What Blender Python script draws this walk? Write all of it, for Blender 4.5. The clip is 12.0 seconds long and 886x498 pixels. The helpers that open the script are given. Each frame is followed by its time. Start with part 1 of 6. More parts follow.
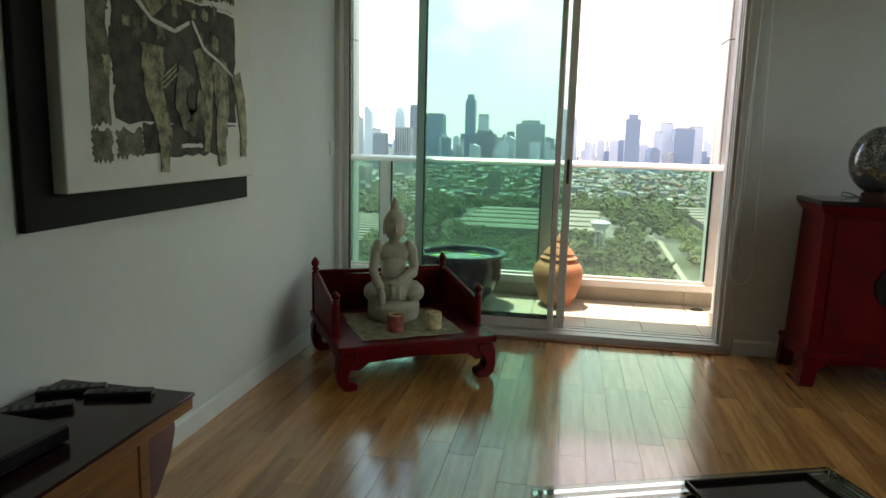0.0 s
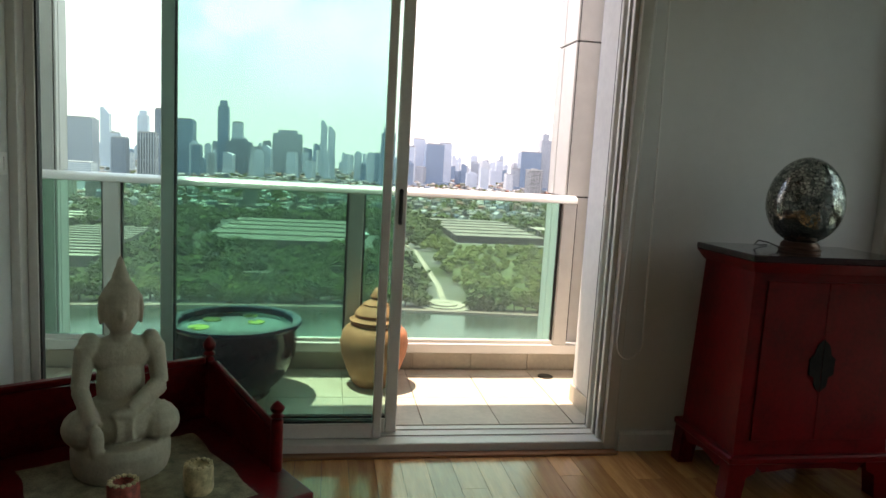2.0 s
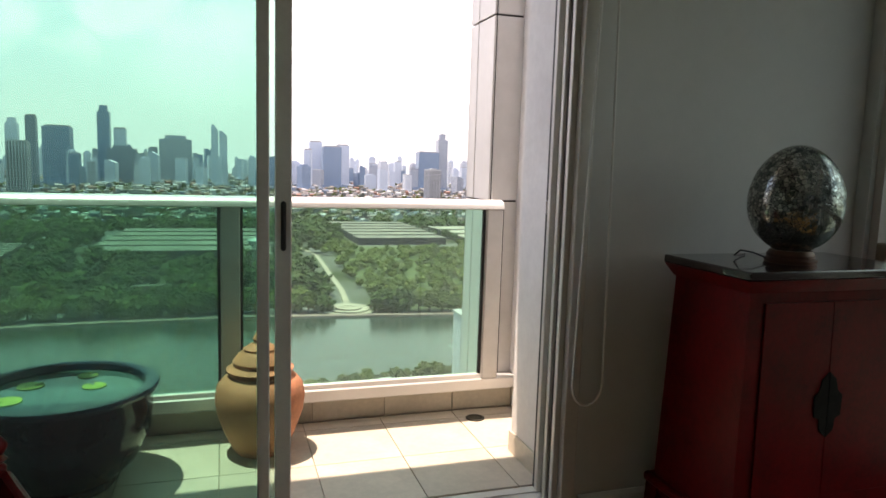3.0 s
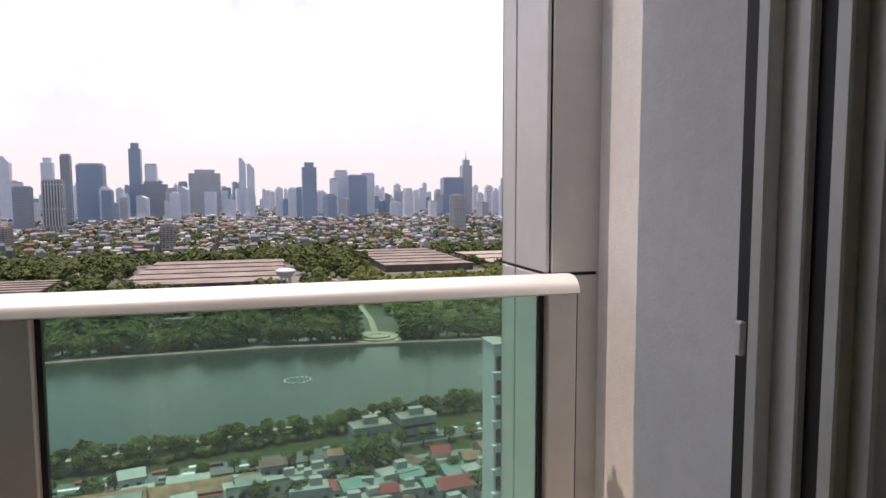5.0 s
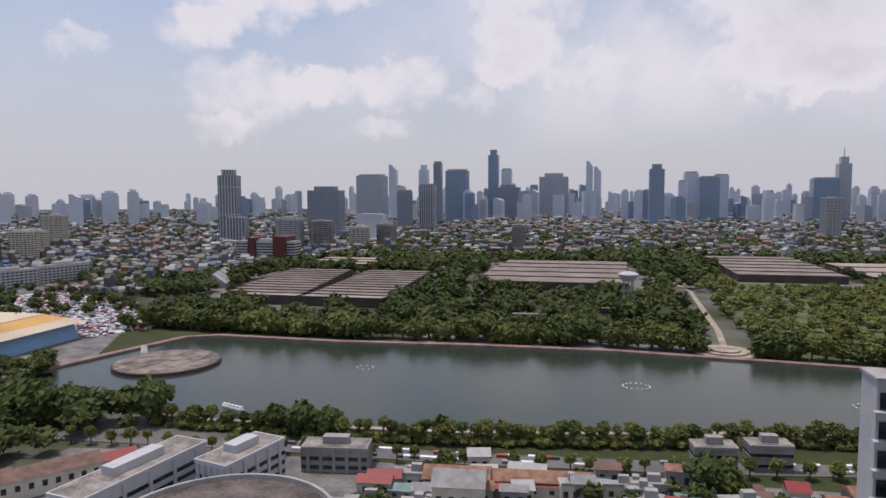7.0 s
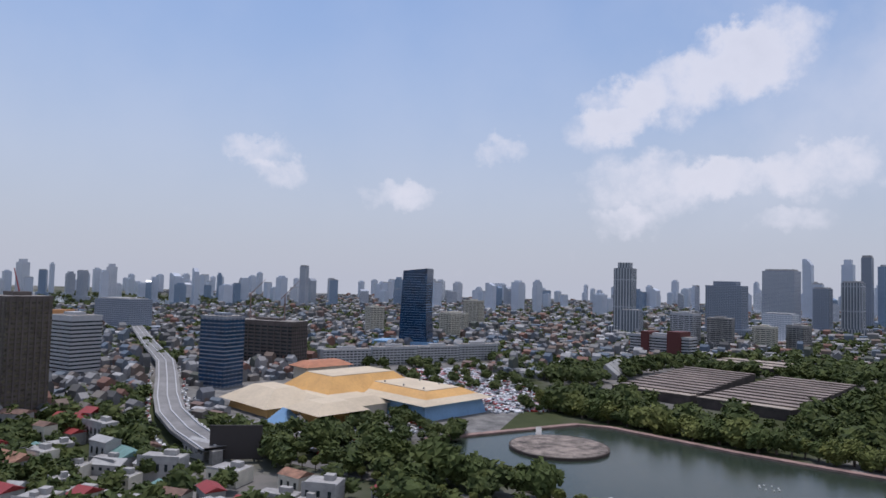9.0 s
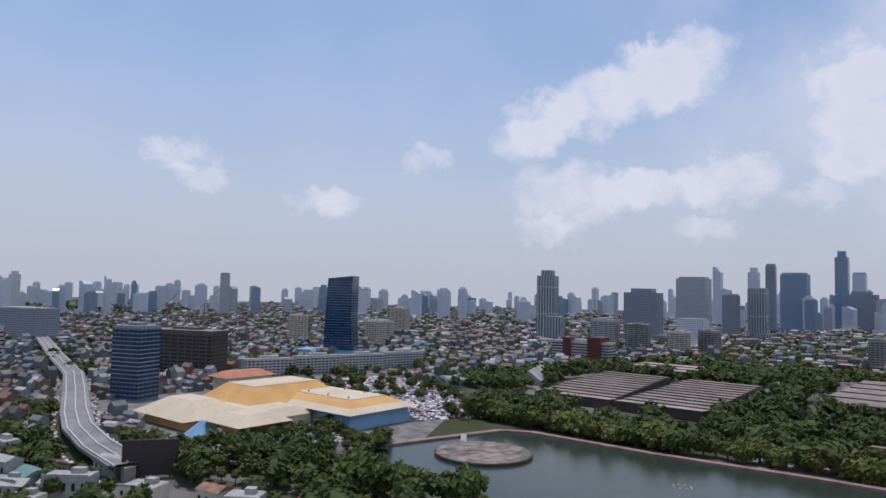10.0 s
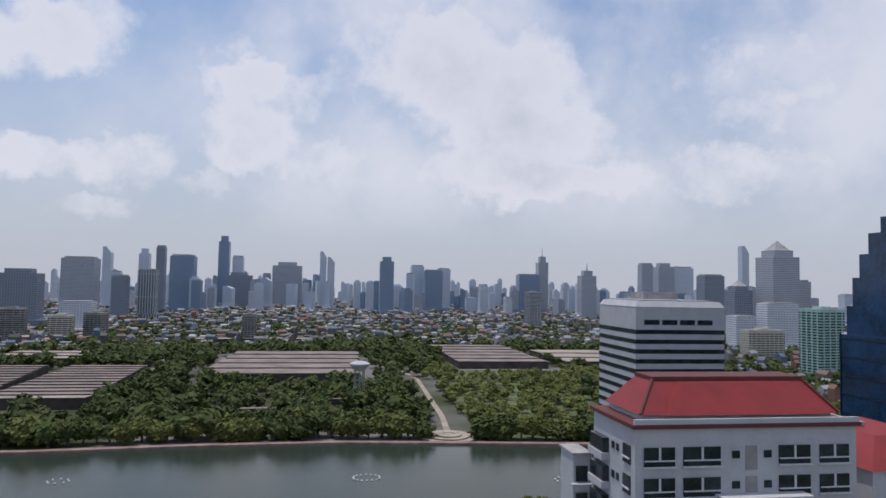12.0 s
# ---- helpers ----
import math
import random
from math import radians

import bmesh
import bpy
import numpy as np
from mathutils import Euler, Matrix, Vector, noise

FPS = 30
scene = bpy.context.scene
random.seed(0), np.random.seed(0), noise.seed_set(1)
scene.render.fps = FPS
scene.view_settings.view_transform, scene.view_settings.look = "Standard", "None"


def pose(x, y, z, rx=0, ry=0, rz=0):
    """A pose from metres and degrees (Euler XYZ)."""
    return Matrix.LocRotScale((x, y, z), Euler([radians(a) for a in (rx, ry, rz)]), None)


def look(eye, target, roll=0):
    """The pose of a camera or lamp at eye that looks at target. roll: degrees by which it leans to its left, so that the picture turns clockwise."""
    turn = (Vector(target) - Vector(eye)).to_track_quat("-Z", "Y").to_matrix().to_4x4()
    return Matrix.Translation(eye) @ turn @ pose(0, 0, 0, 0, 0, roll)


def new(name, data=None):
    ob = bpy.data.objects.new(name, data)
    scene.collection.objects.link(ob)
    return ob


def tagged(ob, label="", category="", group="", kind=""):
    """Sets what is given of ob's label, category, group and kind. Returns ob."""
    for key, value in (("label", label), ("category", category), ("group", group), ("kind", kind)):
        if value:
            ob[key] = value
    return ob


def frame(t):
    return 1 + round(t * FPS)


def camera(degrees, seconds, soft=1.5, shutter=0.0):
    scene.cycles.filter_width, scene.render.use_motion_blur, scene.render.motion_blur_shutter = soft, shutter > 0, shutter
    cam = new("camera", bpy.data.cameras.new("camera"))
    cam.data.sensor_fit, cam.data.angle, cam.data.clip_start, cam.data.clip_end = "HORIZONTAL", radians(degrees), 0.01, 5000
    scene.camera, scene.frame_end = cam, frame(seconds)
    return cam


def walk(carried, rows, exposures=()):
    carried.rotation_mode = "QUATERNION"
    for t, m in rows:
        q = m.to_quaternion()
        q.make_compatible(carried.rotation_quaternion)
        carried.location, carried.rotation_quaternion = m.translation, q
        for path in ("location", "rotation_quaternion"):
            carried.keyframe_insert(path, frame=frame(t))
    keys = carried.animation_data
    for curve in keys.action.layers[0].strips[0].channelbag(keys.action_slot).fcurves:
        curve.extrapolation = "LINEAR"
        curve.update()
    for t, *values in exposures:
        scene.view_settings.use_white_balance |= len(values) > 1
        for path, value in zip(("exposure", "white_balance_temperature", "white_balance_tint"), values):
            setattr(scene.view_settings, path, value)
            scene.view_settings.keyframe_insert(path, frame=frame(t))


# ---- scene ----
cam = camera(66.2, 12.0, soft=1.6)
PATH = [
    (0, (0.571, -4.699, 1.351), (0.213, -2.757, 1.032), 1.5),
    (0.5, (0.465, -4.322, 1.354), (0.197, -2.365, 1.037), 2.8),
    (1, (0.362, -3.948, 1.366), (0.27, -1.97, 1.086), 3.0),
    (1.5, (0.295, -3.52, 1.378), (0.397, -1.541, 1.104), 3.2),
    (2, (0.219, -3.13, 1.381), (0.555, -1.175, 1.123), 3.3),
    (2.5, (0.258, -2.727, 1.364), (0.831, -0.829, 1.102), 2.6),
    (4.5, (0.786, -1.157, 1.437), (1.431, 0.729, 1.278), 0.8),
    (5, (0.909, -0.706, 1.436), (1.45, 1.212, 1.266), -0.1),
    (5.5, (0.974, -0.404, 1.457), (1.228, 1.573, 1.293), -0.5),
    (6, (0.987, -0.069, 1.457), (1.001, 1.922, 1.273), -0.4),
    (6.5, (0.983, 0.224, 1.455), (0.805, 2.209, 1.288), -0.5),
    (7, (0.96, 0.56, 1.48), (0.521, 2.505, 1.32), -0.2),
    (7.5, (0.93, 0.8, 1.53), (0.168, 2.645, 1.404), 0.4),
    (9.5, (0.85, 0.89, 1.56), (-0.613, 2.247, 1.69), 1.7),
    (10, (0.86, 0.9, 1.56), (-0.394, 2.453, 1.687), 1.4),
    (10.5, (0.9, 0.9, 1.56), (-0.039, 2.661, 1.696), 1.2),
    (11, (0.94, 0.9, 1.56), (0.484, 2.842, 1.702), 0.8),
    (11.5, (0.98, 0.89, 1.55), (0.973, 2.886, 1.68), 1.1),
    (12, (1.02, 0.88, 1.55), (1.345, 2.85, 1.659), 1.1),
]
walk(cam, [(t, look(eye, target, roll)) for t, eye, target, roll in PATH],
     exposures=[(0.0, 2.25, 8100, 21), (2.5, 1.95, 8000, 23), (4.5, 1.1, 7600, 25), (5.5, 0.6, 7300, 23), (6.5, 0.12, 7000, 21), (9.5, 0.0, 6200, 18), (12.0, 0.0, 6350, 16)])

# ---- sky and sun ----
SUN_TO = Vector((-0.21, 0.08, 1.0)).normalized()
world = bpy.data.worlds.new("sky")
scene.world = world
world.use_nodes = True


class Nodes:
    """Short hand for a node tree."""

    def __init__(self, tree):
        self.tree = tree

    def add(self, kind):
        return self.tree.nodes.new(kind)

    def put(self, socket, value):
        if isinstance(value, bpy.types.NodeSocket):
            self.tree.links.new(value, socket)
        else:
            socket.default_value = value

    def math(self, op, a, b=0.0, c=0.0, clamp=False):
        n = self.add("ShaderNodeMath")
        n.operation, n.use_clamp = op, clamp
        for i, v in enumerate((a, b, c)):
            self.put(n.inputs[i], v)
        return n.outputs[0]

    def noise(self, vector, scale, detail=4.0, rough=0.55):
        n = self.add("ShaderNodeTexNoise")
        if vector is not None:
            self.put(n.inputs["Vector"], vector)
        n.inputs["Scale"].default_value, n.inputs["Detail"].default_value, n.inputs["Roughness"].default_value = scale, detail, rough
        return n.outputs["Fac"]

    def ramp(self, value, lo, hi, a=0.0, b=1.0, smooth=True):
        n = self.add("ShaderNodeMapRange")
        n.interpolation_type = "SMOOTHSTEP" if smooth else "LINEAR"
        for i, v in enumerate((value, lo, hi, a, b)):
            self.put(n.inputs[i], v)
        return n.outputs[0]

    def mix(self, fac, a, b, how="MIX"):
        n = self.add("ShaderNodeMix")
        n.data_type, n.blend_type = "RGBA", how
        self.put(n.inputs[0], fac)
        self.put(n.inputs[6], a)
        self.put(n.inputs[7], b)
        return n.outputs[2]


def build_sky():
    k = Nodes(world.node_tree)
    world.node_tree.nodes.clear()
    sky = k.add("ShaderNodeTexSky")
    sky.sky_type, sky.sun_disc = "NISHITA", False
    sky.sun_elevation = math.asin(SUN_TO.z)
    sky.sun_rotation = math.atan2(SUN_TO.x, SUN_TO.y)
    sky.altitude, sky.air_density, sky.dust_density, sky.ozone_density = 100, 1.0, 1.0, 2.5
    co = k.add("ShaderNodeTexCoord").outputs["Generated"]
    split = k.add("ShaderNodeSeparateXYZ")
    k.put(split.inputs[0], co)
    x, y, z = split.outputs
    az = k.math("MULTIPLY", k.math("ARCTAN2", x, y), 57.3)
    el = k.math("MULTIPLY", k.math("ARCSINE", z), 57.3)
    wob = k.noise(co, 9.0, 6.0, 0.6)
    wob2 = k.noise(co, 23.0, 5.0, 0.6)
    az = k.math("ADD", az, k.math("MULTIPLY_ADD", wob, 6.0, -3.0))
    el2 = k.math("ADD", el, k.math("MULTIPLY_ADD", wob2, 4.4, -2.2))
    # single clouds: azimuth, height, half width, half height, weight
    clouds = [(-19.2, 18.8, 4, 2.4, 1), (-22.3, 17.7, 3.8, 2.4, 1), (-26.8, 16.4, 3.6, 2.1, 1), (-30.3, 14.9, 3.1, 1.7, .9), (-32.7, 13.2, 3.6, 1.2, .7),
              (-41.1, 11.5, 2.4, 1.1, .9), (-60.3, 10.7, 2.9, .9, .9), (-58.6, 8.9, 2.1, .9, .8), (-48.9, 7.5, 4, 1, .95), (-28.1, 9.1, 6.2, 2, .95)]
    clouds += [(-21.9, 9.1, 3.8, 1.3, .8), (-15.9, 9.8, 4.5, 1.7, 1), (-30.2, 5.5, 2.9, 1, .8), (-18.5, 5.7, 3.3, .9, .7)]
    clouds2 = [(-8, 17.8, 4.3, 1.9, .8), (-5.3, 15.5, 5.7, 2.1, .95), (-7.4, 12.2, 4, 2, .9), (-1.4, 10.6, 7.6, 1.7, 1), (4.9, 20.6, 6.7, 3.6, 1),
               (13.2, 19.9, 7.1, 4, 1), (13.8, 15.4, 8.3, 4, 1), (17.6, 12.2, 7.1, 2.6, 1), (12.4, 9.4, 6.2, 1.7, .9), (20, 8.7, 6.2, 1.5, .8)]
    clouds2 += [(30.6, 9.5, 9.1, 1.7, .95), (-9.8, 7.8, 2.4, .9, .8), (32.7, 16.7, 12.4, 2.6, .55), (39.6, 13.1, 9.5, 2.6, .5), (38.6, 19.1, 9.5, 1.9, .4)]
    total = 0.0
    for a, e, wa, we, weight in clouds + clouds2:
        da = k.math("MULTIPLY", k.math("ADD", az, -a), 1 / (wa * 1.3))
        up = k.math("ADD", el2, -e)
        de = k.math("MULTIPLY", k.math("MAXIMUM", up, k.math("MULTIPLY", up, -0.6)), 1 / (we * 1.35))
        d = k.math("ADD", k.math("MULTIPLY", da, da), k.math("MULTIPLY", de, de))
        total = k.math("ADD", k.ramp(d, 1.0, 0.0, 0.0, weight), total)
    rag = k.math("MULTIPLY_ADD", k.noise(co, 26.0, 10.0, 0.6), 1.7, -0.85)
    body = k.math("ADD", total, k.math("MULTIPLY", rag, 0.9))
    cover = k.ramp(body, 0.15, 1.35, 0.0, 0.82)
    # a thin broken veil elsewhere
    veil = k.math("MULTIPLY", k.ramp(k.noise(co, 5.0, 6.0, 0.55), 0.30, 0.70, 0.0, 0.75), k.ramp(az, -34.0, 6.0, 0.12, 1.0))
    cover = k.math("MAXIMUM", cover, k.math("MULTIPLY", veil, k.ramp(el, 2.0, 9.0)))
    core = k.math("MULTIPLY", k.ramp(k.math("ADD", total, rag), 0.9, 3.2, 0.0, 0.8), k.ramp(k.noise(co, 9.0, 7.0, 0.6), 0.32, 0.66, 0.15, 1.0))
    tone = k.mix(core, (7.4, 7.6, 8.0, 1), (4.9, 5.2, 5.8, 1))
    blue = k.mix(1.0, sky.outputs[0], (1.16, 1.35, 1.4, 1), "MULTIPLY")
    haze = k.ramp(el, -2.0, 27.0, 0.97, 0.2)
    air = k.mix(haze, blue, (4.75, 5.1, 5.65, 1))
    col = k.mix(cover, air, tone)
    bg = k.add("ShaderNodeBackground")
    k.put(bg.inputs[0], col)
    bg.inputs[1].default_value = 0.1
    out = k.add("ShaderNodeOutputWorld")
    k.put(out.inputs[0], bg.outputs[0])


build_sky()
sun = new("sun", bpy.data.lights.new("sun", "SUN"))
sun.data.energy, sun.data.angle, sun.data.color = 2.45, radians(0.6), (1.0, 0.95, 0.87)
sun.matrix_world = look(SUN_TO * 60, (0, 0, 0))

# ---- materials ----
def mat(name, color, rough=0.6, metal=0.0, vary=0.15, scale=6.0, bump=0.0, bscale=60.0, island=0.0, each=0.0, spec=0.5, coat=0.0):
    """A painted or plain surface: base colour broken by noise at two scales, and fine relief."""
    m = bpy.data.materials.new(name)
    m.use_nodes = True
    k = Nodes(m.node_tree)
    b = m.node_tree.nodes["Principled BSDF"]
    co = k.add("ShaderNodeTexCoord").outputs["Object"]
    n1, n2 = k.noise(co, scale, 5.0), k.noise(co, scale * 9, 4.0, 0.65)
    f = k.math("ADD", k.math("MULTIPLY", n1, 0.6), k.math("MULTIPLY", n2, 0.4))
    lo = tuple(c * (1 - vary * 1.6) for c in color) + (1,)
    hi = tuple(min(1.0, c * (1 + vary)) for c in color) + (1,)
    col = k.mix(k.ramp(f, 0.3, 0.7), lo, hi)
    if island:
        g = k.add("ShaderNodeNewGeometry").outputs["Random Per Island"]
        col = k.mix(1.0, col, k.mix(g, (1 - island,) * 3 + (1,), (1 + island,) * 3 + (1,)), "MULTIPLY")
    if each:
        g = k.add("ShaderNodeObjectInfo").outputs["Random"]
        col = k.mix(1.0, col, k.mix(g, (1 - each,) * 3 + (1,), (1 + each,) * 3 + (1,)), "MULTIPLY")
    k.put(b.inputs["Base Color"], col)
    k.put(b.inputs["Roughness"], k.math("MULTIPLY_ADD", n2, 0.16, rough - 0.08, clamp=True))
    b.inputs["Metallic"].default_value = metal
    b.inputs["Specular IOR Level"].default_value = spec
    b.inputs["Coat Weight"].default_value = coat
    if bump:
        bp = k.add("ShaderNodeBump")
        bp.inputs["Strength"].default_value = bump
        bp.inputs["Distance"].default_value = 0.01
        k.put(bp.inputs["Height"], k.noise(co, bscale, 4.0))
        k.put(b.inputs["Normal"], bp.outputs[0])
    return m


def glass(name, tint, gloss=0.9, dust=0.0):
    """A clear pane: tinted see-through with a mirror sheen that grows at a slant, and a film of dust that scatters daylight."""
    m = bpy.data.materials.new(name)
    m.use_nodes = True
    k = Nodes(m.node_tree)
    m.node_tree.nodes.clear()
    tr = k.add("ShaderNodeBsdfTransparent")
    tr.inputs[0].default_value = tint + (1,)
    gl = k.add("ShaderNodeBsdfGlossy")
    gl.inputs["Roughness"].default_value = 0.02
    gl.inputs["Color"].default_value = (gloss,) * 3 + (1,)
    fr = k.add("ShaderNodeFresnel")
    fr.inputs["IOR"].default_value = 1.45
    mx = k.add("ShaderNodeMixShader")
    k.put(mx.inputs[0], fr.outputs[0])
    k.put(mx.inputs[1], tr.outputs[0])
    k.put(mx.inputs[2], gl.outputs[0])
    film, back, both, dusty = (k.add(n) for n in ("ShaderNodeBsdfDiffuse", "ShaderNodeBsdfTranslucent", "ShaderNodeMixShader", "ShaderNodeMixShader"))
    film.inputs[0].default_value = back.inputs[0].default_value = (0.78, 0.8, 0.78, 1)
    both.inputs[0].default_value = 0.6
    k.put(both.inputs[1], film.outputs[0])
    k.put(both.inputs[2], back.outputs[0])
    co = k.add("ShaderNodeTexCoord").outputs["Object"]
    k.put(dusty.inputs[0], k.ramp(k.noise(co, 1.7, 5.0, 0.6), 0.25, 0.75, dust * 0.8, dust * 1.2))
    k.put(dusty.inputs[1], mx.outputs[0])
    k.put(dusty.inputs[2], both.outputs[0])
    k.put(k.add("ShaderNodeOutputMaterial").inputs[0], dusty.outputs[0])
    return m


def wood(name, lo, hi, rough, along="Y", each=0.0, coat=0.0):
    m = bpy.data.materials.new(name)
    m.use_nodes = True
    k = Nodes(m.node_tree)
    b = m.node_tree.nodes["Principled BSDF"]
    co = k.add("ShaderNodeTexCoord").outputs["Object"]
    rnd = k.add("ShaderNodeObjectInfo").outputs["Random"]
    mp = k.add("ShaderNodeMapping")
    k.put(mp.inputs[0], co)
    mp.inputs["Scale"].default_value = (22, 1.6, 22) if along == "Y" else (1.6, 22, 22)
    sh = k.add("ShaderNodeCombineXYZ")
    k.put(sh.inputs[0], k.math("MULTIPLY", rnd, 40.0))
    k.put(sh.inputs[1], k.math("MULTIPLY", rnd, 17.0))
    k.put(mp.inputs["Location"], sh.outputs[0])
    g1, g2 = k.noise(mp.outputs[0], 1.2, 6.0, 0.6), k.noise(mp.outputs[0], 6.0, 4.0, 0.7)
    f = k.math("ADD", k.math("MULTIPLY", g1, 0.7), k.math("MULTIPLY", g2, 0.3))
    col = k.mix(k.ramp(f, 0.3, 0.72), lo + (1,), hi + (1,))
    if each:
        col = k.mix(1.0, col, k.mix(rnd, (1 - each, 1 - each * 1.15, 1 - each * 1.3, 1), (1 + each,) * 3 + (1,)), "MULTIPLY")
    k.put(b.inputs["Base Color"], col)
    k.put(b.inputs["Roughness"], k.math("MULTIPLY_ADD", g2, 0.14, rough - 0.07))
    b.inputs["Coat Weight"].default_value = coat
    b.inputs["Coat Roughness"].default_value = 0.12
    bp = k.add("ShaderNodeBump")
    bp.inputs["Strength"].default_value, bp.inputs["Distance"].default_value = 0.12, 0.002
    k.put(bp.inputs["Height"], g2)
    k.put(b.inputs["Normal"], bp.outputs[0])
    return m


def palette(name, colors, rough=0.8, vary=0.25):
    """One colour of the list for each loose piece of a mesh."""
    m = bpy.data.materials.new(name)
    m.use_nodes = True
    k = Nodes(m.node_tree)
    b = m.node_tree.nodes["Principled BSDF"]
    r = k.add("ShaderNodeValToRGB")
    r.color_ramp.interpolation = "CONSTANT"
    e = r.color_ramp.elements
    e[0].position, e[0].color = 0.0, colors[0] + (1,)
    e[1].position, e[1].color = 1 / len(colors), colors[1] + (1,)
    for i, c in enumerate(colors[2:], 2):
        s = e.new(i / len(colors))
        s.color = c + (1,)
    k.put(r.inputs[0], k.add("ShaderNodeNewGeometry").outputs["Random Per Island"])
    co = k.add("ShaderNodeTexCoord").outputs["Object"]
    n = k.noise(co, 0.25, 6.0, 0.7)
    k.put(b.inputs["Base Color"], k.mix(1.0, r.outputs[0], k.mix(n, (1 - vary * 2,) * 3 + (1,), (1 + vary,) * 3 + (1,)), "MULTIPLY"))
    b.inputs["Roughness"].default_value = rough
    return m


def facade(name, wall, pane, floor=3.8, bay=5.0, share=0.5, rough=0.5, across=0.78):
    """A far high-rise front: storeys and bays of panes in a plain wall."""
    m = bpy.data.materials.new(name)
    m.use_nodes = True
    k = Nodes(m.node_tree)
    b = m.node_tree.nodes["Principled BSDF"]
    co = k.add("ShaderNodeTexCoord").outputs["Object"]
    s = k.add("ShaderNodeSeparateXYZ")
    k.put(s.inputs[0], co)
    fz = k.math("FRACT", k.math("DIVIDE", s.outputs[2], floor))
    fx = k.math("FRACT", k.math("DIVIDE", k.math("ADD", s.outputs[0], s.outputs[1]), bay))
    hit = k.math("MULTIPLY", k.math("LESS_THAN", fz, share), k.math("LESS_THAN", fx, across))
    n = k.noise(co, 0.05, 4.0)
    n2 = k.noise(co, 0.6, 2.0)
    w = k.mix(n, tuple(c * 0.8 for c in wall) + (1,), tuple(min(1, c * 1.15) for c in wall) + (1,))
    p = k.mix(n2, tuple(c * 0.6 for c in pane) + (1,), tuple(c * 1.4 for c in pane) + (1,))
    k.put(b.inputs["Base Color"], k.mix(hit, w, p))
    k.put(b.inputs["Roughness"], k.math("MULTIPLY_ADD", hit, 0.2 - rough, rough))
    return m


def leaves(name, dark, light):
    m = bpy.data.materials.new(name)
    m.use_nodes = True
    k = Nodes(m.node_tree)
    b = m.node_tree.nodes["Principled BSDF"]
    co = k.add("ShaderNodeTexCoord").outputs["Object"]
    g = k.add("ShaderNodeNewGeometry").outputs["Random Per Island"]
    o = k.add("ShaderNodeObjectInfo").outputs["Random"]
    n = k.noise(co, 0.5, 5.0, 0.7)
    f = k.math("ADD", k.math("MULTIPLY", g, 0.4), k.math("MULTIPLY_ADD", o, 0.25, k.math("MULTIPLY", n, 0.45)), clamp=True)
    stand = k.ramp(k.noise(co, 0.09, 3.0), 0.42, 0.64, 0.0, 0.85)
    dry = tuple(c * m for c, m in zip(light, (1.3, 1.18, 1.1)))
    k.put(b.inputs["Base Color"], k.mix(stand, k.mix(f, dark + (1,), light + (1,)), k.mix(f, tuple(c * 0.4 for c in dry) + (1,), dry + (1,))))
    b.inputs["Roughness"].default_value = 0.75
    b.inputs["Specular IOR Level"].default_value = 0.2
    return m


WALL = mat("wall_paint", (0.64, 0.655, 0.63), 0.75, vary=0.03, scale=1.5, bump=0.08, bscale=180)
CEIL = mat("ceiling_paint", (0.78, 0.78, 0.76), 0.85, vary=0.03, scale=2)
SKIRT = mat("skirting_paint", (0.76, 0.76, 0.73), 0.45, vary=0.04)
ALU = mat("brushed_aluminium", (0.77, 0.755, 0.745), 0.42, 0.3, vary=0.02, scale=3, bump=0.02, bscale=120)
ALUD = mat("grey_cladding", (0.58, 0.565, 0.55), 0.45, 0.2, vary=0.07, scale=1.2, bump=0.04, bscale=90)
FRAME = mat("door_frame_paint", (0.66, 0.64, 0.59), 0.42, 0.1, vary=0.05)
RUBBER = mat("black_rubber", (0.015, 0.015, 0.015), 0.6)
RENDERW = mat("balcony_plaster", (0.79, 0.77, 0.745), 0.8, vary=0.06, scale=2.5, bump=0.1, bscale=120)
TILE = mat("balcony_tile", (0.56, 0.50, 0.41), 0.45, vary=0.1, scale=4, each=0.07)
GROUT = mat("grout", (0.44, 0.40, 0.34), 0.9)
PLANK = wood("maple_plank", (0.36, 0.145, 0.042), (0.62, 0.315, 0.11), 0.2, "Y", each=0.26, coat=0.8)
GAP = mat("plank_gap", (0.05, 0.03, 0.02), 0.9)
LACQ = mat("red_lacquer", (0.125, 0.0015, 0.003), 0.36, vary=0.3, scale=5, bump=0.06, bscale=40, spec=0.16)
LACQB = mat("black_lacquer", (0.02, 0.012, 0.012), 0.15, vary=0.2, coat=0.5)
STONE = mat("pale_stone", (0.42, 0.385, 0.29), 0.72, vary=0.12, scale=14, bump=0.2, bscale=70)
CLOTH = mat("gold_cloth", (0.30, 0.27, 0.17), 0.8, vary=0.35, scale=18, bump=0.4, bscale=120)
WAXR = mat("red_mottled_wax", (0.36, 0.07, 0.05), 0.5, vary=0.5, scale=35)
WAXC = mat("cream_mottled_wax", (0.55, 0.45, 0.25), 0.5, vary=0.35, scale=35)
BLACKG = mat("black_glaze", (0.010, 0.011, 0.015), 0.12, vary=0.2, spec=0.35)
BLUEG = mat("blue_rim_glaze", (0.010, 0.028, 0.048), 0.18, vary=0.3, spec=0.4)
TERRA = mat("terracotta", (0.52, 0.21, 0.11), 0.75, vary=0.18, scale=7, bump=0.2, bscale=60)
ORANGE = wood("orange_wood", (0.15, 0.055, 0.011), (0.30, 0.12, 0.028), 0.4, "Y")
MAROON = mat("maroon_glass_top", (0.03, 0.008, 0.01), 0.14, vary=0.1, spec=0.3)
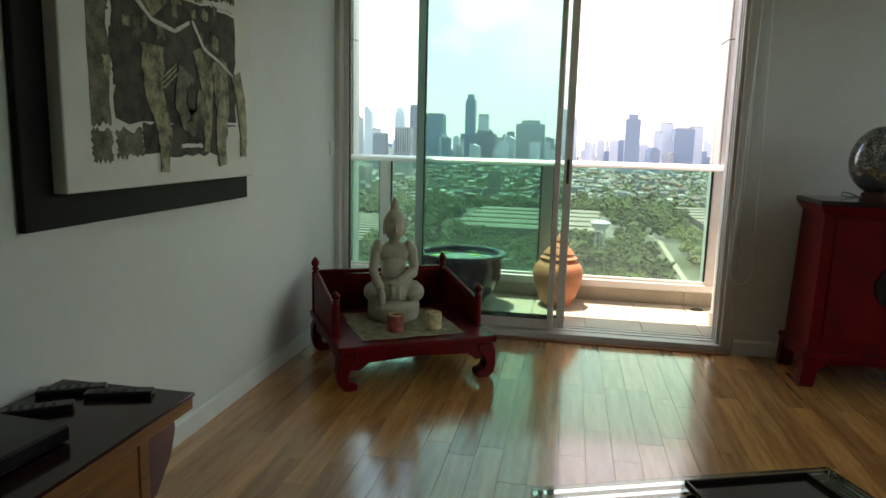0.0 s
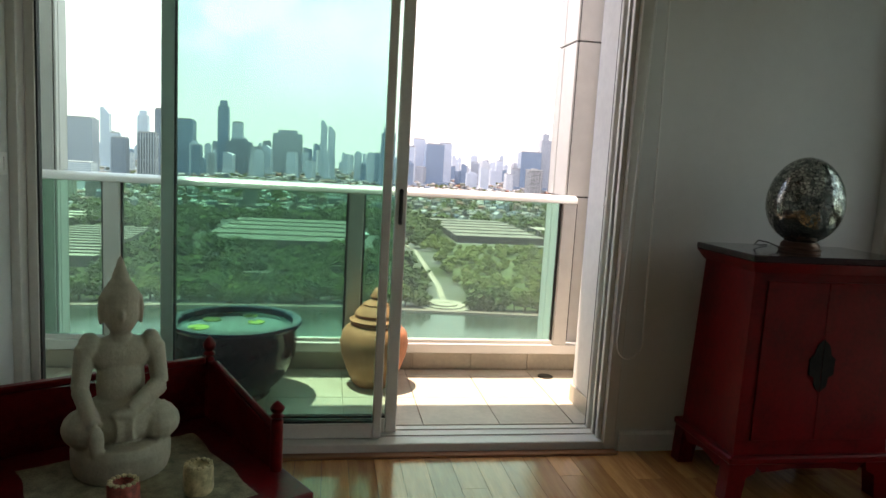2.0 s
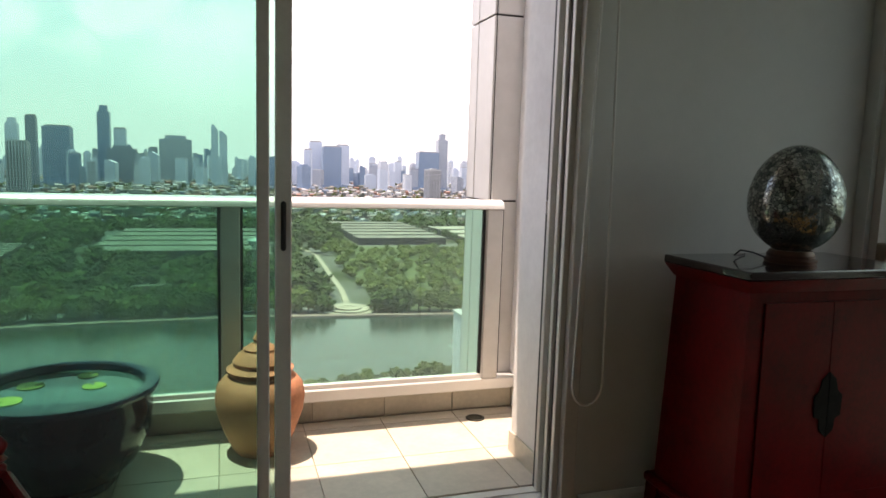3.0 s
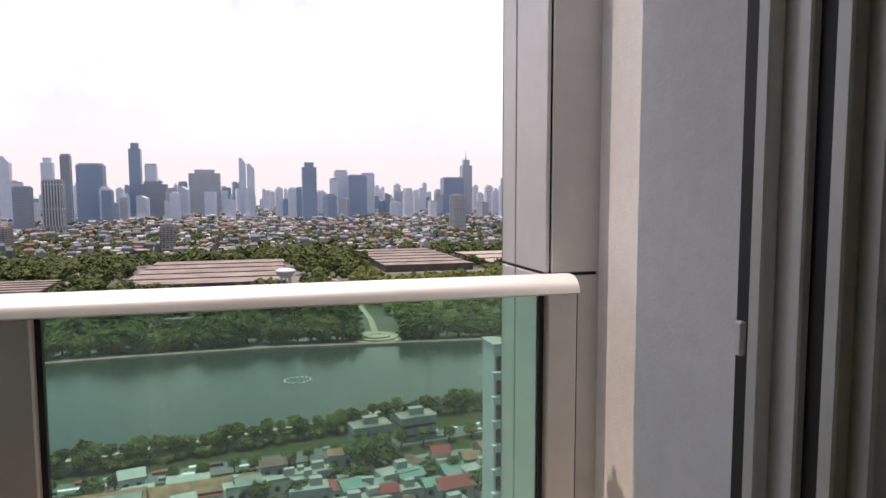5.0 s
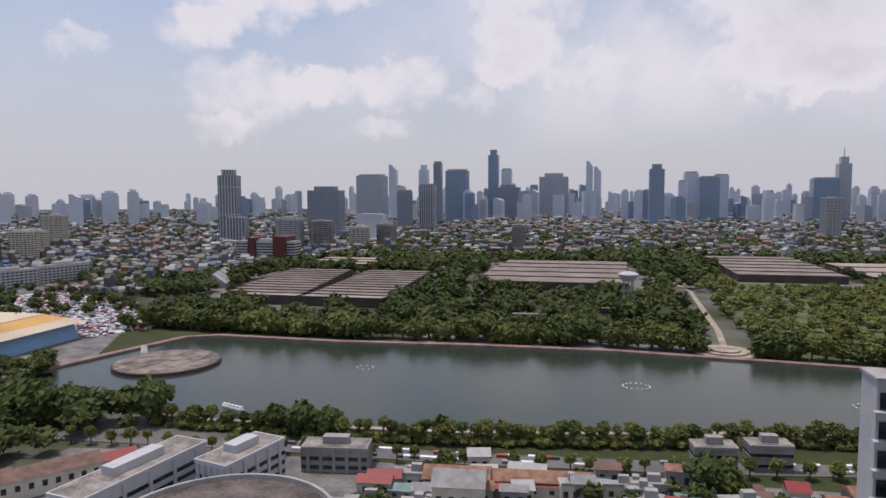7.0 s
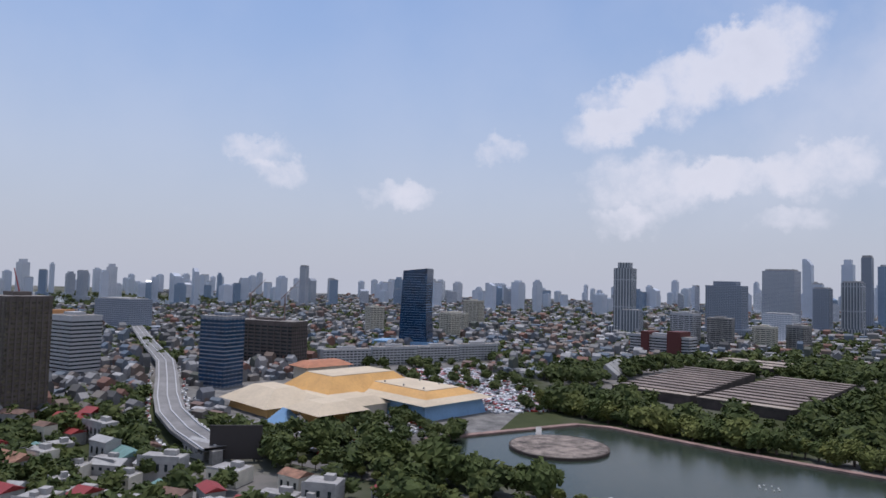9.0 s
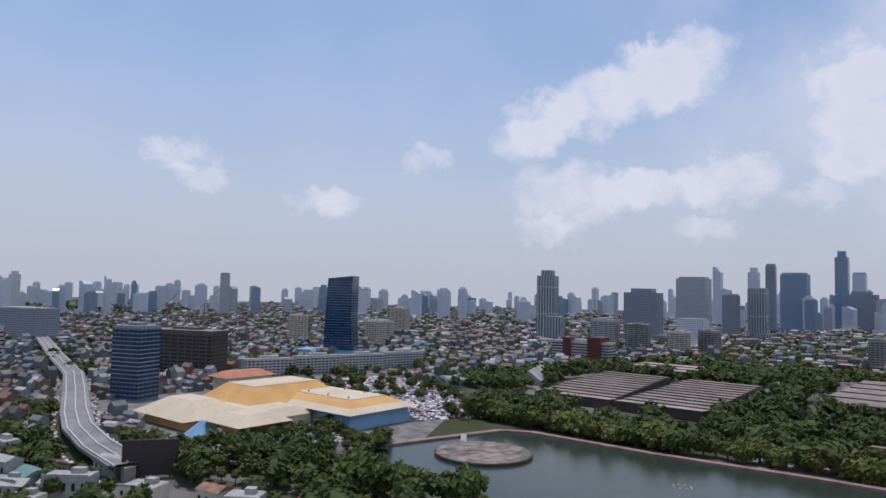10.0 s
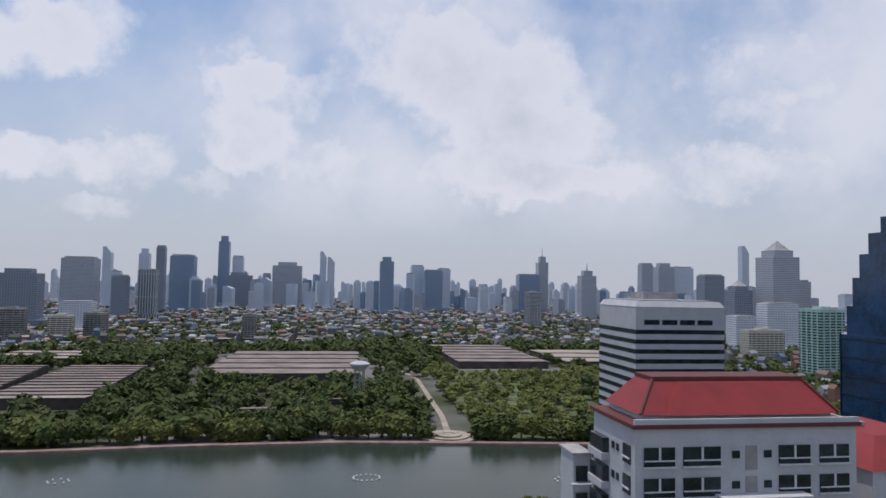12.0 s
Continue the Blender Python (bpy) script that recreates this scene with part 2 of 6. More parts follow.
BLACKP = mat("black_plastic", (0.014, 0.014, 0.016), 0.35, vary=0.2)
BLACKM = mat("black_panel", (0.007, 0.0075, 0.0075), 0.55, vary=0.2, spec=0.15)
CANVAS = mat("canvas", (0.66, 0.66, 0.60), 0.85, vary=0.04, scale=8, bump=0.15, bscale=300)
INK = mat("sepia_paint", (0.14, 0.135, 0.085), 0.8, vary=0.75, scale=16, bump=0.2, bscale=80)
INKD = mat("dark_sepia_paint", (0.055, 0.05, 0.035), 0.8, vary=0.7, scale=20)
WHITEP = mat("white_plastic", (0.75, 0.75, 0.72), 0.4, vary=0.04)
IRON = mat("dark_bronze", (0.06, 0.06, 0.05), 0.45, 0.7, vary=0.3)
WATERC = mat("tub_water", (0.03, 0.10, 0.09), 0.04, vary=0.1)
LILY = mat("lily_leaf", (0.16, 0.34, 0.06), 0.5, vary=0.2)
PANE = glass("clear_glass", (0.80, 0.94, 0.90), dust=0.006)
PANEG = glass("green_glass", (0.67, 0.83, 0.775), dust=0.006)
PANER = glass("rail_glass", (0.65, 0.88, 0.775), dust=0.07)
PANET = glass("table_glass", (0.75, 0.85, 0.80))


# ---- shape helpers ----
def mesh_of(bm, name, material, smooth=False):
    me = bpy.data.meshes.new(name)
    bm.to_mesh(me)
    bm.free()
    me.materials.append(material)
    if smooth:
        me.shade_smooth()
        me.set_sharp_from_angle(angle=radians(40))
    return me


def thing(name, x=0, y=0, z=0, rz=0, label="", category="", group="", kind=""):
    ob = new(name)
    ob.matrix_world = pose(x, y, z, 0, 0, rz)
    return tagged(ob, label, category, group, kind)


def part(name, bm, material, parent, label="", smooth=False):
    ob = new(name, mesh_of(bm, name, material, smooth))
    ob.parent = parent
    if label:
        ob["label"] = label
    return ob


def solo(name, bm, material, label="", category="", group="", kind="", smooth=False):
    return tagged(new(name, mesh_of(bm, name, material, smooth)), label, category, group, kind)


def box(x0, x1, y0, y1, z0, z1, bevel=0.0, bm=None, seg=1):
    own = bmesh.new()
    bmesh.ops.create_cube(own, size=1, matrix=Matrix.LocRotScale(((x0 + x1) / 2, (y0 + y1) / 2, (z0 + z1) / 2), None, (abs(x1 - x0), abs(y1 - y0), abs(z1 - z0))))
    if bevel:
        bmesh.ops.bevel(own, geom=own.edges[:], offset=bevel, segments=seg, affect="EDGES", profile=0.5)
    return join(bm, own)


def join(bm, own):
    if bm is None:
        return own
    tmp = bpy.data.meshes.new("tmp")
    own.to_mesh(tmp)
    own.free()
    bm.from_mesh(tmp)
    bpy.data.meshes.remove(tmp)
    return bm


def lathe(profile, seg=32, x=0, y=0, z=0, bm=None):
    """A turned shape from (radius, height) pairs."""
    own = bmesh.new()
    rings = []
    for r, h in profile:
        if r < 1e-5:
            rings.append([own.verts.new((x, y, z + h))])
        else:
            rings.append([own.verts.new((x + r * math.cos(2 * math.pi * i / seg), y + r * math.sin(2 * math.pi * i / seg), z + h)) for i in range(seg)])
    for a, b in zip(rings, rings[1:]):
        for i in range(seg):
            j = (i + 1) % seg
            if len(a) == 1 and len(b) == 1:
                continue
            if len(a) == 1:
                own.faces.new((a[0], b[j], b[i]))
            elif len(b) == 1:
                own.faces.new((a[i], a[j], b[0]))
            else:
                own.faces.new((a[i], a[j], b[j], b[i]))
    bmesh.ops.recalc_face_normals(own, faces=own.faces)
    return join(bm, own)


def prism(outline, lo, hi, axis="z", bm=None, bevel=0.0):
    """A flat outline pushed from lo to hi along an axis."""
    own = bmesh.new()
    put = {"z": lambda a, b, c: (a, b, c), "y": lambda a, b, c: (a, c, b), "x": lambda a, b, c: (c, a, b)}[axis]
    lower = [own.verts.new(put(a, b, lo)) for a, b in outline]
    upper = [own.verts.new(put(a, b, hi)) for a, b in outline]
    own.faces.new(lower)
    own.faces.new(upper[::-1])
    n = len(outline)
    for i in range(n):
        own.faces.new((lower[i], upper[i], upper[(i + 1) % n], lower[(i + 1) % n]))
    bmesh.ops.recalc_face_normals(own, faces=own.faces)
    if bevel:
        bmesh.ops.bevel(own, geom=own.edges[:], offset=bevel, segments=1, affect="EDGES")
    return join(bm, own)


def ball(x, y, z, rx, ry, rz, seg=16, bm=None, turn=None):
    own = bmesh.new()
    m = Matrix.Translation((x, y, z)) @ (turn or Matrix()) @ Matrix.Diagonal((rx, ry, rz, 1))
    bmesh.ops.create_uvsphere(own, u_segments=seg, v_segments=max(6, seg // 2), radius=1, matrix=m)
    return join(bm, own)


def limb(p, q, r0, r1, bm=None, seg=10):
    """A tapered round limb with rounded ends between two points."""
    p, q = Vector(p), Vector(q)
    own = bmesh.new()
    m = Matrix.Translation((p + q) / 2) @ (q - p).to_track_quat("Z", "Y").to_matrix().to_4x4()
    bmesh.ops.create_cone(own, cap_ends=True, segments=seg, radius1=r0, radius2=r1, depth=(q - p).length, matrix=m)
    return join(bm, own)


def frustum(x0, x1, y0, y1, z0, z1, inset, bm=None):
    own = bmesh.new()
    lo = [own.verts.new(v) for v in ((x0, y0, z0), (x1, y0, z0), (x1, y1, z0), (x0, y1, z0))]
    i = inset
    hi = [own.verts.new(v) for v in ((x0 + i, y0 + i, z1), (x1 - i, y0 + i, z1), (x1 - i, y1 - i, z1), (x0 + i, y1 - i, z1))]
    own.faces.new(lo[::-1])
    own.faces.new(hi)
    for a in range(4):
        own.faces.new((lo[a], lo[(a + 1) % 4], hi[(a + 1) % 4], hi[a]))
    return join(bm, own)

# ---- the room ----
LEFT, RIGHT, BACK, TOP = -1.07, 2.96, -7.2, 2.75
solo("floor", box(LEFT - 0.2, RIGHT + 0.2, BACK - 0.2, 0.119, -0.25, -0.012), GAP, "dark bed under the maple floor planks", "floor", kind="structure")
solo("wall_west", box(LEFT - 0.2, LEFT, BACK - 0.2, 0.12, -0.012, TOP), WALL, "pale grey-white painted side wall", "wall", kind="structure")
solo("wall_south", box(LEFT, RIGHT, BACK - 0.2, BACK, -0.012, TOP), WALL, "pale painted wall at the back of the room", "wall", kind="structure")
wn = thing("wall_north", label="pale painted wall round the balcony door", category="wall", kind="structure")
part("pier", box(1.66, RIGHT, -0.09, 0.12, -0.012, TOP), WALL, wn)
part("lintel", box(LEFT, 1.66, -0.09, 0.12, 2.5, TOP), WALL, wn)
we = thing("wall_east", label="pale painted side wall with a wide window", category="wall", kind="structure")
part("corner_pier", box(RIGHT, RIGHT + 0.2, -0.15, 0.12, -0.012, TOP), WALL, we)
part("breast", box(RIGHT, RIGHT + 0.2, -3.4, -0.15, -0.012, 0.16), WALL, we)
part("head", box(RIGHT, RIGHT + 0.2, -3.4, -0.15, 2.5, TOP), WALL, we)
part("long_wall", box(RIGHT, RIGHT + 0.2, BACK - 0.2, -3.4, -0.012, TOP), WALL, we)
solo("ceiling", box(LEFT - 0.2, RIGHT + 0.2, BACK - 0.2, 0.12, TOP, TOP + 0.2), CEIL, "plain white ceiling", "ceiling", kind="structure")


def skirting(name, outline_axis, at, lo, hi, side):
    prof = [(0, 0.0), (0.018, 0.0), (0.018, 0.085), (0.008, 0.1), (0, 0.1)]
    bm = prism([(at + side * a, b) for a, b in prof], lo, hi, outline_axis)
    return solo(name, bm, SKIRT, "white painted skirting board along the wall", "baseboard", kind="structure")


skirting("baseboard", "y", LEFT, BACK, -0.09, 1)
sk = bmesh.new()
prism([(-0.09 - a, b) for a, b in [(0, 0.0), (0.018, 0.0), (0.018, 0.085), (0.008, 0.1), (0, 0.1)]], 1.68, RIGHT, "x", sk)
solo("baseboard", sk, SKIRT, "white painted skirting board beside the balcony door", "baseboard", kind="structure")

# east window
w1 = thing("window_1", label="wide low window with a brown transom bar", category="window", kind="structure")
wf = part("window_frame", box(RIGHT + 0.03, RIGHT + 0.13, -3.4, -0.15, 0.16, 0.22), FRAME, w1)
part("window_frame", box(RIGHT + 0.03, RIGHT + 0.13, -0.19, -0.15, 0.22, 2.5), FRAME, w1)
part("window_frame", box(RIGHT + 0.03, RIGHT + 0.13, -3.4, -3.34, 0.22, 2.5), FRAME, w1)
part("transom", box(RIGHT + 0.02, RIGHT + 0.13, -3.34, -0.19, 0.97, 1.11, 0.006), mat("transom_paint", (0.32, 0.26, 0.2), 0.5), w1)
pn = part("pane", box(RIGHT + 0.07, RIGHT + 0.076, -3.34, -0.19, 0.22, 0.97), PANE, w1)
pn.visible_shadow = False
pn = part("pane", box(RIGHT + 0.07, RIGHT + 0.076, -3.34, -0.19, 1.11, 2.5), PANE, w1)
pn.visible_shadow = False

# ---- balcony door ----
d1 = thing("door_1", label="white aluminium sliding balcony door, slid half open", category="sliding door", kind="structure")
part("jamb", box(-1.07, -1.03, -0.10, 0.12, 0.0, 2.5, 0.004), FRAME, d1)
part("jamb", box(1.60, 1.66, -0.10, 0.12, 0.0, 2.5, 0.004), FRAME, d1)
part("jamb_track", box(1.575, 1.60, -0.07, -0.045, 0.05, 2.44, 0.003), FRAME, d1)
part("jamb_track", box(1.575, 1.60, -0.01, 0.012, 0.05, 2.44, 0.003), FRAME, d1)
part("jamb_track", box(1.575, 1.60, 0.06, 0.085, 0.05, 2.44, 0.003), FRAME, d1)
part("seal", box(1.588, 1.6, -0.045, -0.01, 0.05, 2.44), RUBBER, d1, "black rubber seal")
part("seal", box(1.586, 1.6, 0.087, 0.119, 0.05, 2.44), RUBBER, d1, "black rubber edge seal")
part("latch", box(1.574, 1.585, 0.094, 0.11, 1.2, 1.25, 0.003), ALU, d1, "small metal latch keep")
part("head", box(-1.03, 1.60, -0.10, 0.12, 2.44, 2.5, 0.004), FRAME, d1)
part("sill", box(-1.03, 1.60, -0.10, 0.12, 0.0, 0.05, 0.004), FRAME, d1)
part("sill_track", box(-1.03, 1.60, -0.012, 0.006, 0.05, 0.0556, 0.0015), FRAME, d1)
part("sill_track", box(-1.03, 1.60, 0.06, 0.075, 0.05, 0.0556, 0.0015), FRAME, d1)
part("threshold", box(-1.03, 1.66, -0.15, -0.10, -0.002, 0.012, 0.004), wood("threshold_wood", (0.2, 0.08, 0.03), (0.36, 0.16, 0.07), 0.4, "X"), d1, "brown wooden threshold strip")


def leaf(name, x0, x1, y0, y1, stile, pane_mat):
    lf = part(name, box(x0, x0 + stile, y0, y1, 0.056, 2.438, 0.004), FRAME, d1)
    part("stile", box(x1 - stile, x1, y0, y1, 0.056, 2.438, 0.004), FRAME, lf)
    part("rail", box(x0 + stile, x1 - stile, y0, y1, 0.056, 0.13, 0.004), FRAME, lf)
    part("rail", box(x0 + stile, x1 - stile, y0, y1, 2.37, 2.438, 0.004), FRAME, lf)
    part("gasket", box(x0 + stile, x0 + stile + 0.008, y0 + 0.004, y1 - 0.004, 0.13, 2.37), RUBBER, lf)
    part("gasket", box(x0 + stile, x1 - stile, y0 + 0.004, y1 - 0.004, 0.13, 0.14), RUBBER, lf)
    ym = (y0 + y1) / 2
    g = part("pane", box(x0 + stile + 0.008, x1 - stile, ym - 0.003, ym + 0.003, 0.14, 2.37), pane_mat, lf)
    g.visible_shadow = False
    return lf


leaf("fixed_leaf", -1.025, 0.50, -0.045, -0.005, 0.04, PANE)
sl = leaf("sliding_leaf", -0.51, 0.578, 0.018, 0.055, 0.055, PANEG)
part("handle", box(0.541, 0.559, 0.012, 0.02, 1.07, 1.24, 0.006), RUBBER, sl, "black recessed pull handle")

# blind cord
cu = bpy.data.curves.new("blind_cord", "CURVE")
cu.dimensions, cu.bevel_depth = "3D", 0.005
sp = cu.splines.new("POLY")
pts = [(1.71, -0.12, 2.45), (1.745, -0.12, 0.58)] + [(1.68 + 0.065 * math.cos(a), -0.12, 0.56 - 0.085 * math.sin(a)) for a in np.linspace(0, math.pi, 9)] + [(1.615, -0.12, 0.58), (1.66, -0.12, 2.45)]
sp.points.add(len(pts) - 1)
for p, q in zip(sp.points, pts):
    p.co = (*q, 1)
cu.materials.append(WHITEP)
cord = new("cord", cu)
bc = thing("window_blind", label="white roller blind cassette with a loop cord", category="blind")
part("cassette", box(-1.0, 1.9, -0.16, -0.1, 2.42, 2.5, 0.01), WHITEP, bc)
cord.parent = bc

# ---- balcony ----
solo("balcony_floor", box(-1.7, 2.0, 0.12, 1.22, -0.3, 0.038), GROUT, "grout bed under the balcony tiles", "floor", kind="structure")
kerb = thing("kerb_wall", label="low beige tiled kerb under the railing", category="kerb", kind="structure")
part("kerb", box(-1.5, 1.89, 1.06, 1.2, 0.038, 0.17, 0.004), TILE, kerb)
for i in range(9):
    x = -1.5 + i * 0.38
    part("tile", box(x + 0.002, min(x + 0.376, 1.888), 1.05, 1.0595, 0.052, 0.155, 0.001), TILE, kerb)
solo("balcony_pier", box(1.64, 2.0, 0.12, 0.48, -0.012, 2.95, 0.006), RENDERW, "pale plastered balcony pier beside the door", "wall", kind="structure")
part("pier_skirt", box(1.628, 1.639, 0.122, 0.48, 0.05, 0.15, 0.002), TILE, thing("trim", label="beige tile skirting of the balcony pier", category="trim", kind="structure"))
solo("balcony_side_wall", box(1.89, 2.1, 0.48, 1.2, -0.012, 2.95, 0.004), RENDERW, "pale plastered recess wall of the balcony", "wall", kind="structure")
solo("balcony_side_wall", box(-1.72, -1.5, 0.12, 1.2, -0.012, 2.95, 0.004), RENDERW, "pale plastered side wall of the balcony", "wall", kind="structure")
solo("balcony_pier", box(-1.5, -1.14, 0.12, 0.42, -0.012, 2.95, 0.006), RENDERW, "pale plastered balcony pier", "wall", kind="structure")
solo("balcony_soffit", box(-1.72, 2.1, 0.12, 0.64, 2.95, 3.2), RENDERW, "underside of the balcony above", "ceiling", kind="structure")
solo("tower_front", box(-9, -1.75, -0.3, 0.1, -30, 12), RENDERW, "plain tower wall beside the balcony", "wall", kind="structure")
solo("tower_front", box(RIGHT + 0.21, 9, -0.3, 0.1, -30, 12), RENDERW, "plain tower wall beyond the room", "wall", kind="structure")


def cladding(name, sx, x_in, x_edge, y_out=1.45):
    """A column clad in metal sheets, open joints between them. sx is +1 for the one on the east side."""
    c = thing(name, label="grey aluminium-clad balcony column with open joints", category="column", group="balcony columns")
    part("core", box(min(x_edge + sx * 0.012, x_edge + sx * 0.38), max(x_edge + sx * 0.012, x_edge + sx * 0.38), 1.1, y_out - 0.02, -6, 6), RUBBER, c)
    for z0, z1 in ((-5.9, -2.9), (-2.89, 1.19), (1.2, 2.17), (2.18, 5.9)):
        for y0, y1 in ((1.095, y_out - 0.125), (y_out - 0.115, y_out)):
            part("sheet", box(min(x_edge, x_edge + sx * 0.012), max(x_edge, x_edge + sx * 0.012), y0, y1, z0, z1, 0.002), ALUD, c)
        part("sheet", box(min(x_edge + sx * 0.016, x_in), max(x_edge + sx * 0.016, x_in), 1.085, 1.097, z0, z1, 0.002), ALUD, c)
        part("sheet", box(min(x_edge, x_edge + sx * 0.4), max(x_edge, x_edge + sx * 0.4), y_out - 0.01, y_out + 0.002, z0, z1, 0.002), ALUD, c)
    return c


cladding("balcony_column", 1, 2.1, 1.725)
cladding("balcony_column", -1, -1.72, -1.32, 1.255)

rl = thing("balcony_railing", label="aluminium balcony railing with green glass panels", category="railing")
arc = [(0.955, 1.16), (0.957, 1.168)] + [(0.958 + 0.06 * (1 - math.cos(a)), 1.168 + 0.037 * math.sin(a)) for a in np.linspace(0.2, math.pi / 2, 10)] + [(1.045, 1.203), (1.058, 1.192), (1.06, 1.165), (1.05, 1.155), (0.965, 1.155)]
part("handrail", prism(arc, -1.5, 1.765, "x"), ALU, rl, smooth=True)
part("bottom_rail", box(-1.5, 1.89, 0.985, 1.075, 0.171, 0.235, 0.006), ALU, rl)
part("glazing_bead", box(-1.5, 1.72, 1.0, 1.03, 0.235, 0.26, 0.003), ALU, rl)
POSTS = (-1.0, 0.385, 1.725)
for x in POSTS:
    po = part("post", box(x - 0.045, x + 0.045, 0.98, 1.05, 0.235, 1.156, 0.005), ALUD, rl)
    part("gasket", box(x + 0.045, x + 0.058, 1.004, 1.026, 0.26, 1.155), RUBBER, po)
    part("gasket", box(x - 0.058, x - 0.045, 1.004, 1.026, 0.26, 1.155), RUBBER, po)
for x0, x1 in ((-1.5, -1.058), (-0.942, 0.327), (0.443, 1.667)):
    g = part("pane", box(x0, x1, 1.01, 1.02, 0.26, 1.155), PANER, rl, "green-tinted clear glass panel")
    g.visible_shadow = False
solo("floor_drain", lathe([(0, 0.0), (0.05, 0.0), (0.05, 0.004), (0.038, 0.006), (0.034, 0.003), (0, 0.003)], 20, 1.62, 0.9, 0.051), IRON, "round metal floor drain in balcony tiles", "drain")

# ---- ground, lake and city: the street lies a hundred metres below ----
G = -100.0
rng = random.Random(7)


def ground_material():
    m = bpy.data.materials.new("city_ground")
    m.use_nodes = True
    k = Nodes(m.node_tree)
    b = m.node_tree.nodes["Principled BSDF"]
    co = k.add("ShaderNodeTexCoord").outputs["Object"]
    v = k.add("ShaderNodeTexVoronoi")
    k.put(v.inputs["Vector"], co)
    v.inputs["Scale"].default_value = 0.035
    big, fine = k.noise(co, 0.004, 5.0), k.noise(co, 0.08, 5.0, 0.7)
    town = k.mix(v.outputs["Distance"], (0.10, 0.10, 0.095, 1), (0.26, 0.25, 0.24, 1))
    town = k.mix(k.ramp(fine, 0.35, 0.7), town, (0.17, 0.16, 0.15, 1))
    green = k.mix(fine, (0.03, 0.04, 0.016, 1), (0.075, 0.085, 0.04, 1))
    k.put(b.inputs["Base Color"], k.mix(k.ramp(big, 0.42, 0.58), green, town))
    b.inputs["Roughness"].default_value = 0.95
    b.inputs["Specular IOR Level"].default_value = 0.1
    return m


gm = bmesh.new()
bmesh.ops.create_grid(gm, x_segments=40, y_segments=40, size=6500, matrix=Matrix.Translation((0, 1500, G)))
solo("ground", gm, ground_material(), "dusty city ground reaching the hazy horizon", "ground", kind="structure")

LAKE = [(-318, 304), (-300, 368), (-283, 425), (-262, 436), (-171, 434), (-79, 442), (9, 444), (86, 436), (190, 424), (330, 405),
        (330, 330), (190, 318), (110, 307), (59, 299), (8, 288), (-57, 276), (-116, 271), (-170, 268), (-230, 275)]


def lake_material():
    m = bpy.data.materials.new("lake_water")
    m.use_nodes = True
    k = Nodes(m.node_tree)
    b = m.node_tree.nodes["Principled BSDF"]
    co = k.add("ShaderNodeTexCoord").outputs["Object"]
    k.put(b.inputs["Base Color"], k.mix(k.noise(co, 0.01, 4.0), (0.026, 0.038, 0.029, 1), (0.038, 0.050, 0.038, 1)))
    b.inputs["Roughness"].default_value = 0.12
    b.inputs["Specular IOR Level"].default_value = 0.24
    bp = k.add("ShaderNodeBump")
    bp.inputs["Strength"].default_value, bp.inputs["Distance"].default_value = 0.25, 0.3
    k.put(bp.inputs["Height"], k.noise(co, 0.5, 6.0, 0.7))
    k.put(b.inputs["Normal"], bp.outputs[0])
    return m


lk = bmesh.new()
lk.faces.new([lk.verts.new((x, y, G + 0.4)) for x, y in LAKE][::-1])
solo("water", lk, lake_material(), "still grey-green park lake", "lake", kind="structure")
PATHM = mat("pink_paving", (0.26, 0.17, 0.145), 0.85, vary=0.3, scale=0.1)
CONC = mat("city_concrete", (0.31, 0.30, 0.285), 0.85, vary=0.25, scale=0.05)
SAND = mat("pale_paving", (0.36, 0.30, 0.235), 0.9, vary=0.25, scale=0.1)
ASPH = mat("asphalt", (0.14, 0.135, 0.13), 0.9, vary=0.2, scale=0.05)
GRASS = mat("park_grass", (0.10, 0.125, 0.045), 0.95, vary=0.5, scale=0.06)


def ribbon(points, width, z, bm=None, thick=0.5):
    """A strip of even width along a line on the ground."""
    own = bmesh.new()
    ps = [Vector(p) for p in points]
    rows = []
    for i, p in enumerate(ps):
        d = (ps[min(i + 1, len(ps) - 1)] - ps[max(i - 1, 0)]).normalized()
        n = Vector((-d.y, d.x)) * width / 2
        rows.append([own.verts.new((*(p + n), z)), own.verts.new((*(p - n), z)), own.verts.new((*(p - n), z - thick)), own.verts.new((*(p + n), z - thick))])
    for a, b in zip(rows, rows[1:]):
        for i in range(4):
            own.faces.new((a[i], b[i], b[(i + 1) % 4], a[(i + 1) % 4]))
    bmesh.ops.recalc_face_normals(own, faces=own.faces)
    return join(bm, own)


solo("pavement", ribbon(LAKE[:10], 5.5, G + 1.6, thick=1.6), PATHM, "reddish promenade along the far lake shore", "path", kind="structure")
solo("pavement", ribbon(LAKE[10:] + [LAKE[0]], 3.0, G + 1.2, thick=1.2), SAND, "pale path along the near lake shore", "path", kind="structure")
solo("road", ribbon([(-470, 205), (-400, 206), (-330, 215), (-240, 238), (-128, 247), (-48, 250), (38, 259), (98, 269), (300, 290)], 11, G + 0.3), ASPH, "grey lakeside street", "road", kind="structure")
solo("pavement", ribbon([(82, 446), (90, 531), (97, 739), (80, 860)], 4.5, G + 0.5), SAND, "pale straight park walk", "path", kind="structure")
solo("pavement", prism([(-205, 120), (135, 130), (135, 250), (40, 246), (-48, 241), (-128, 238), (-205, 228)], G + 0.05, G + 0.15), mat("yard_paving", (0.17, 0.165, 0.155), 0.9, vary=0.4, scale=0.08), "grey dusty yards between the houses", "pavement", kind="structure")
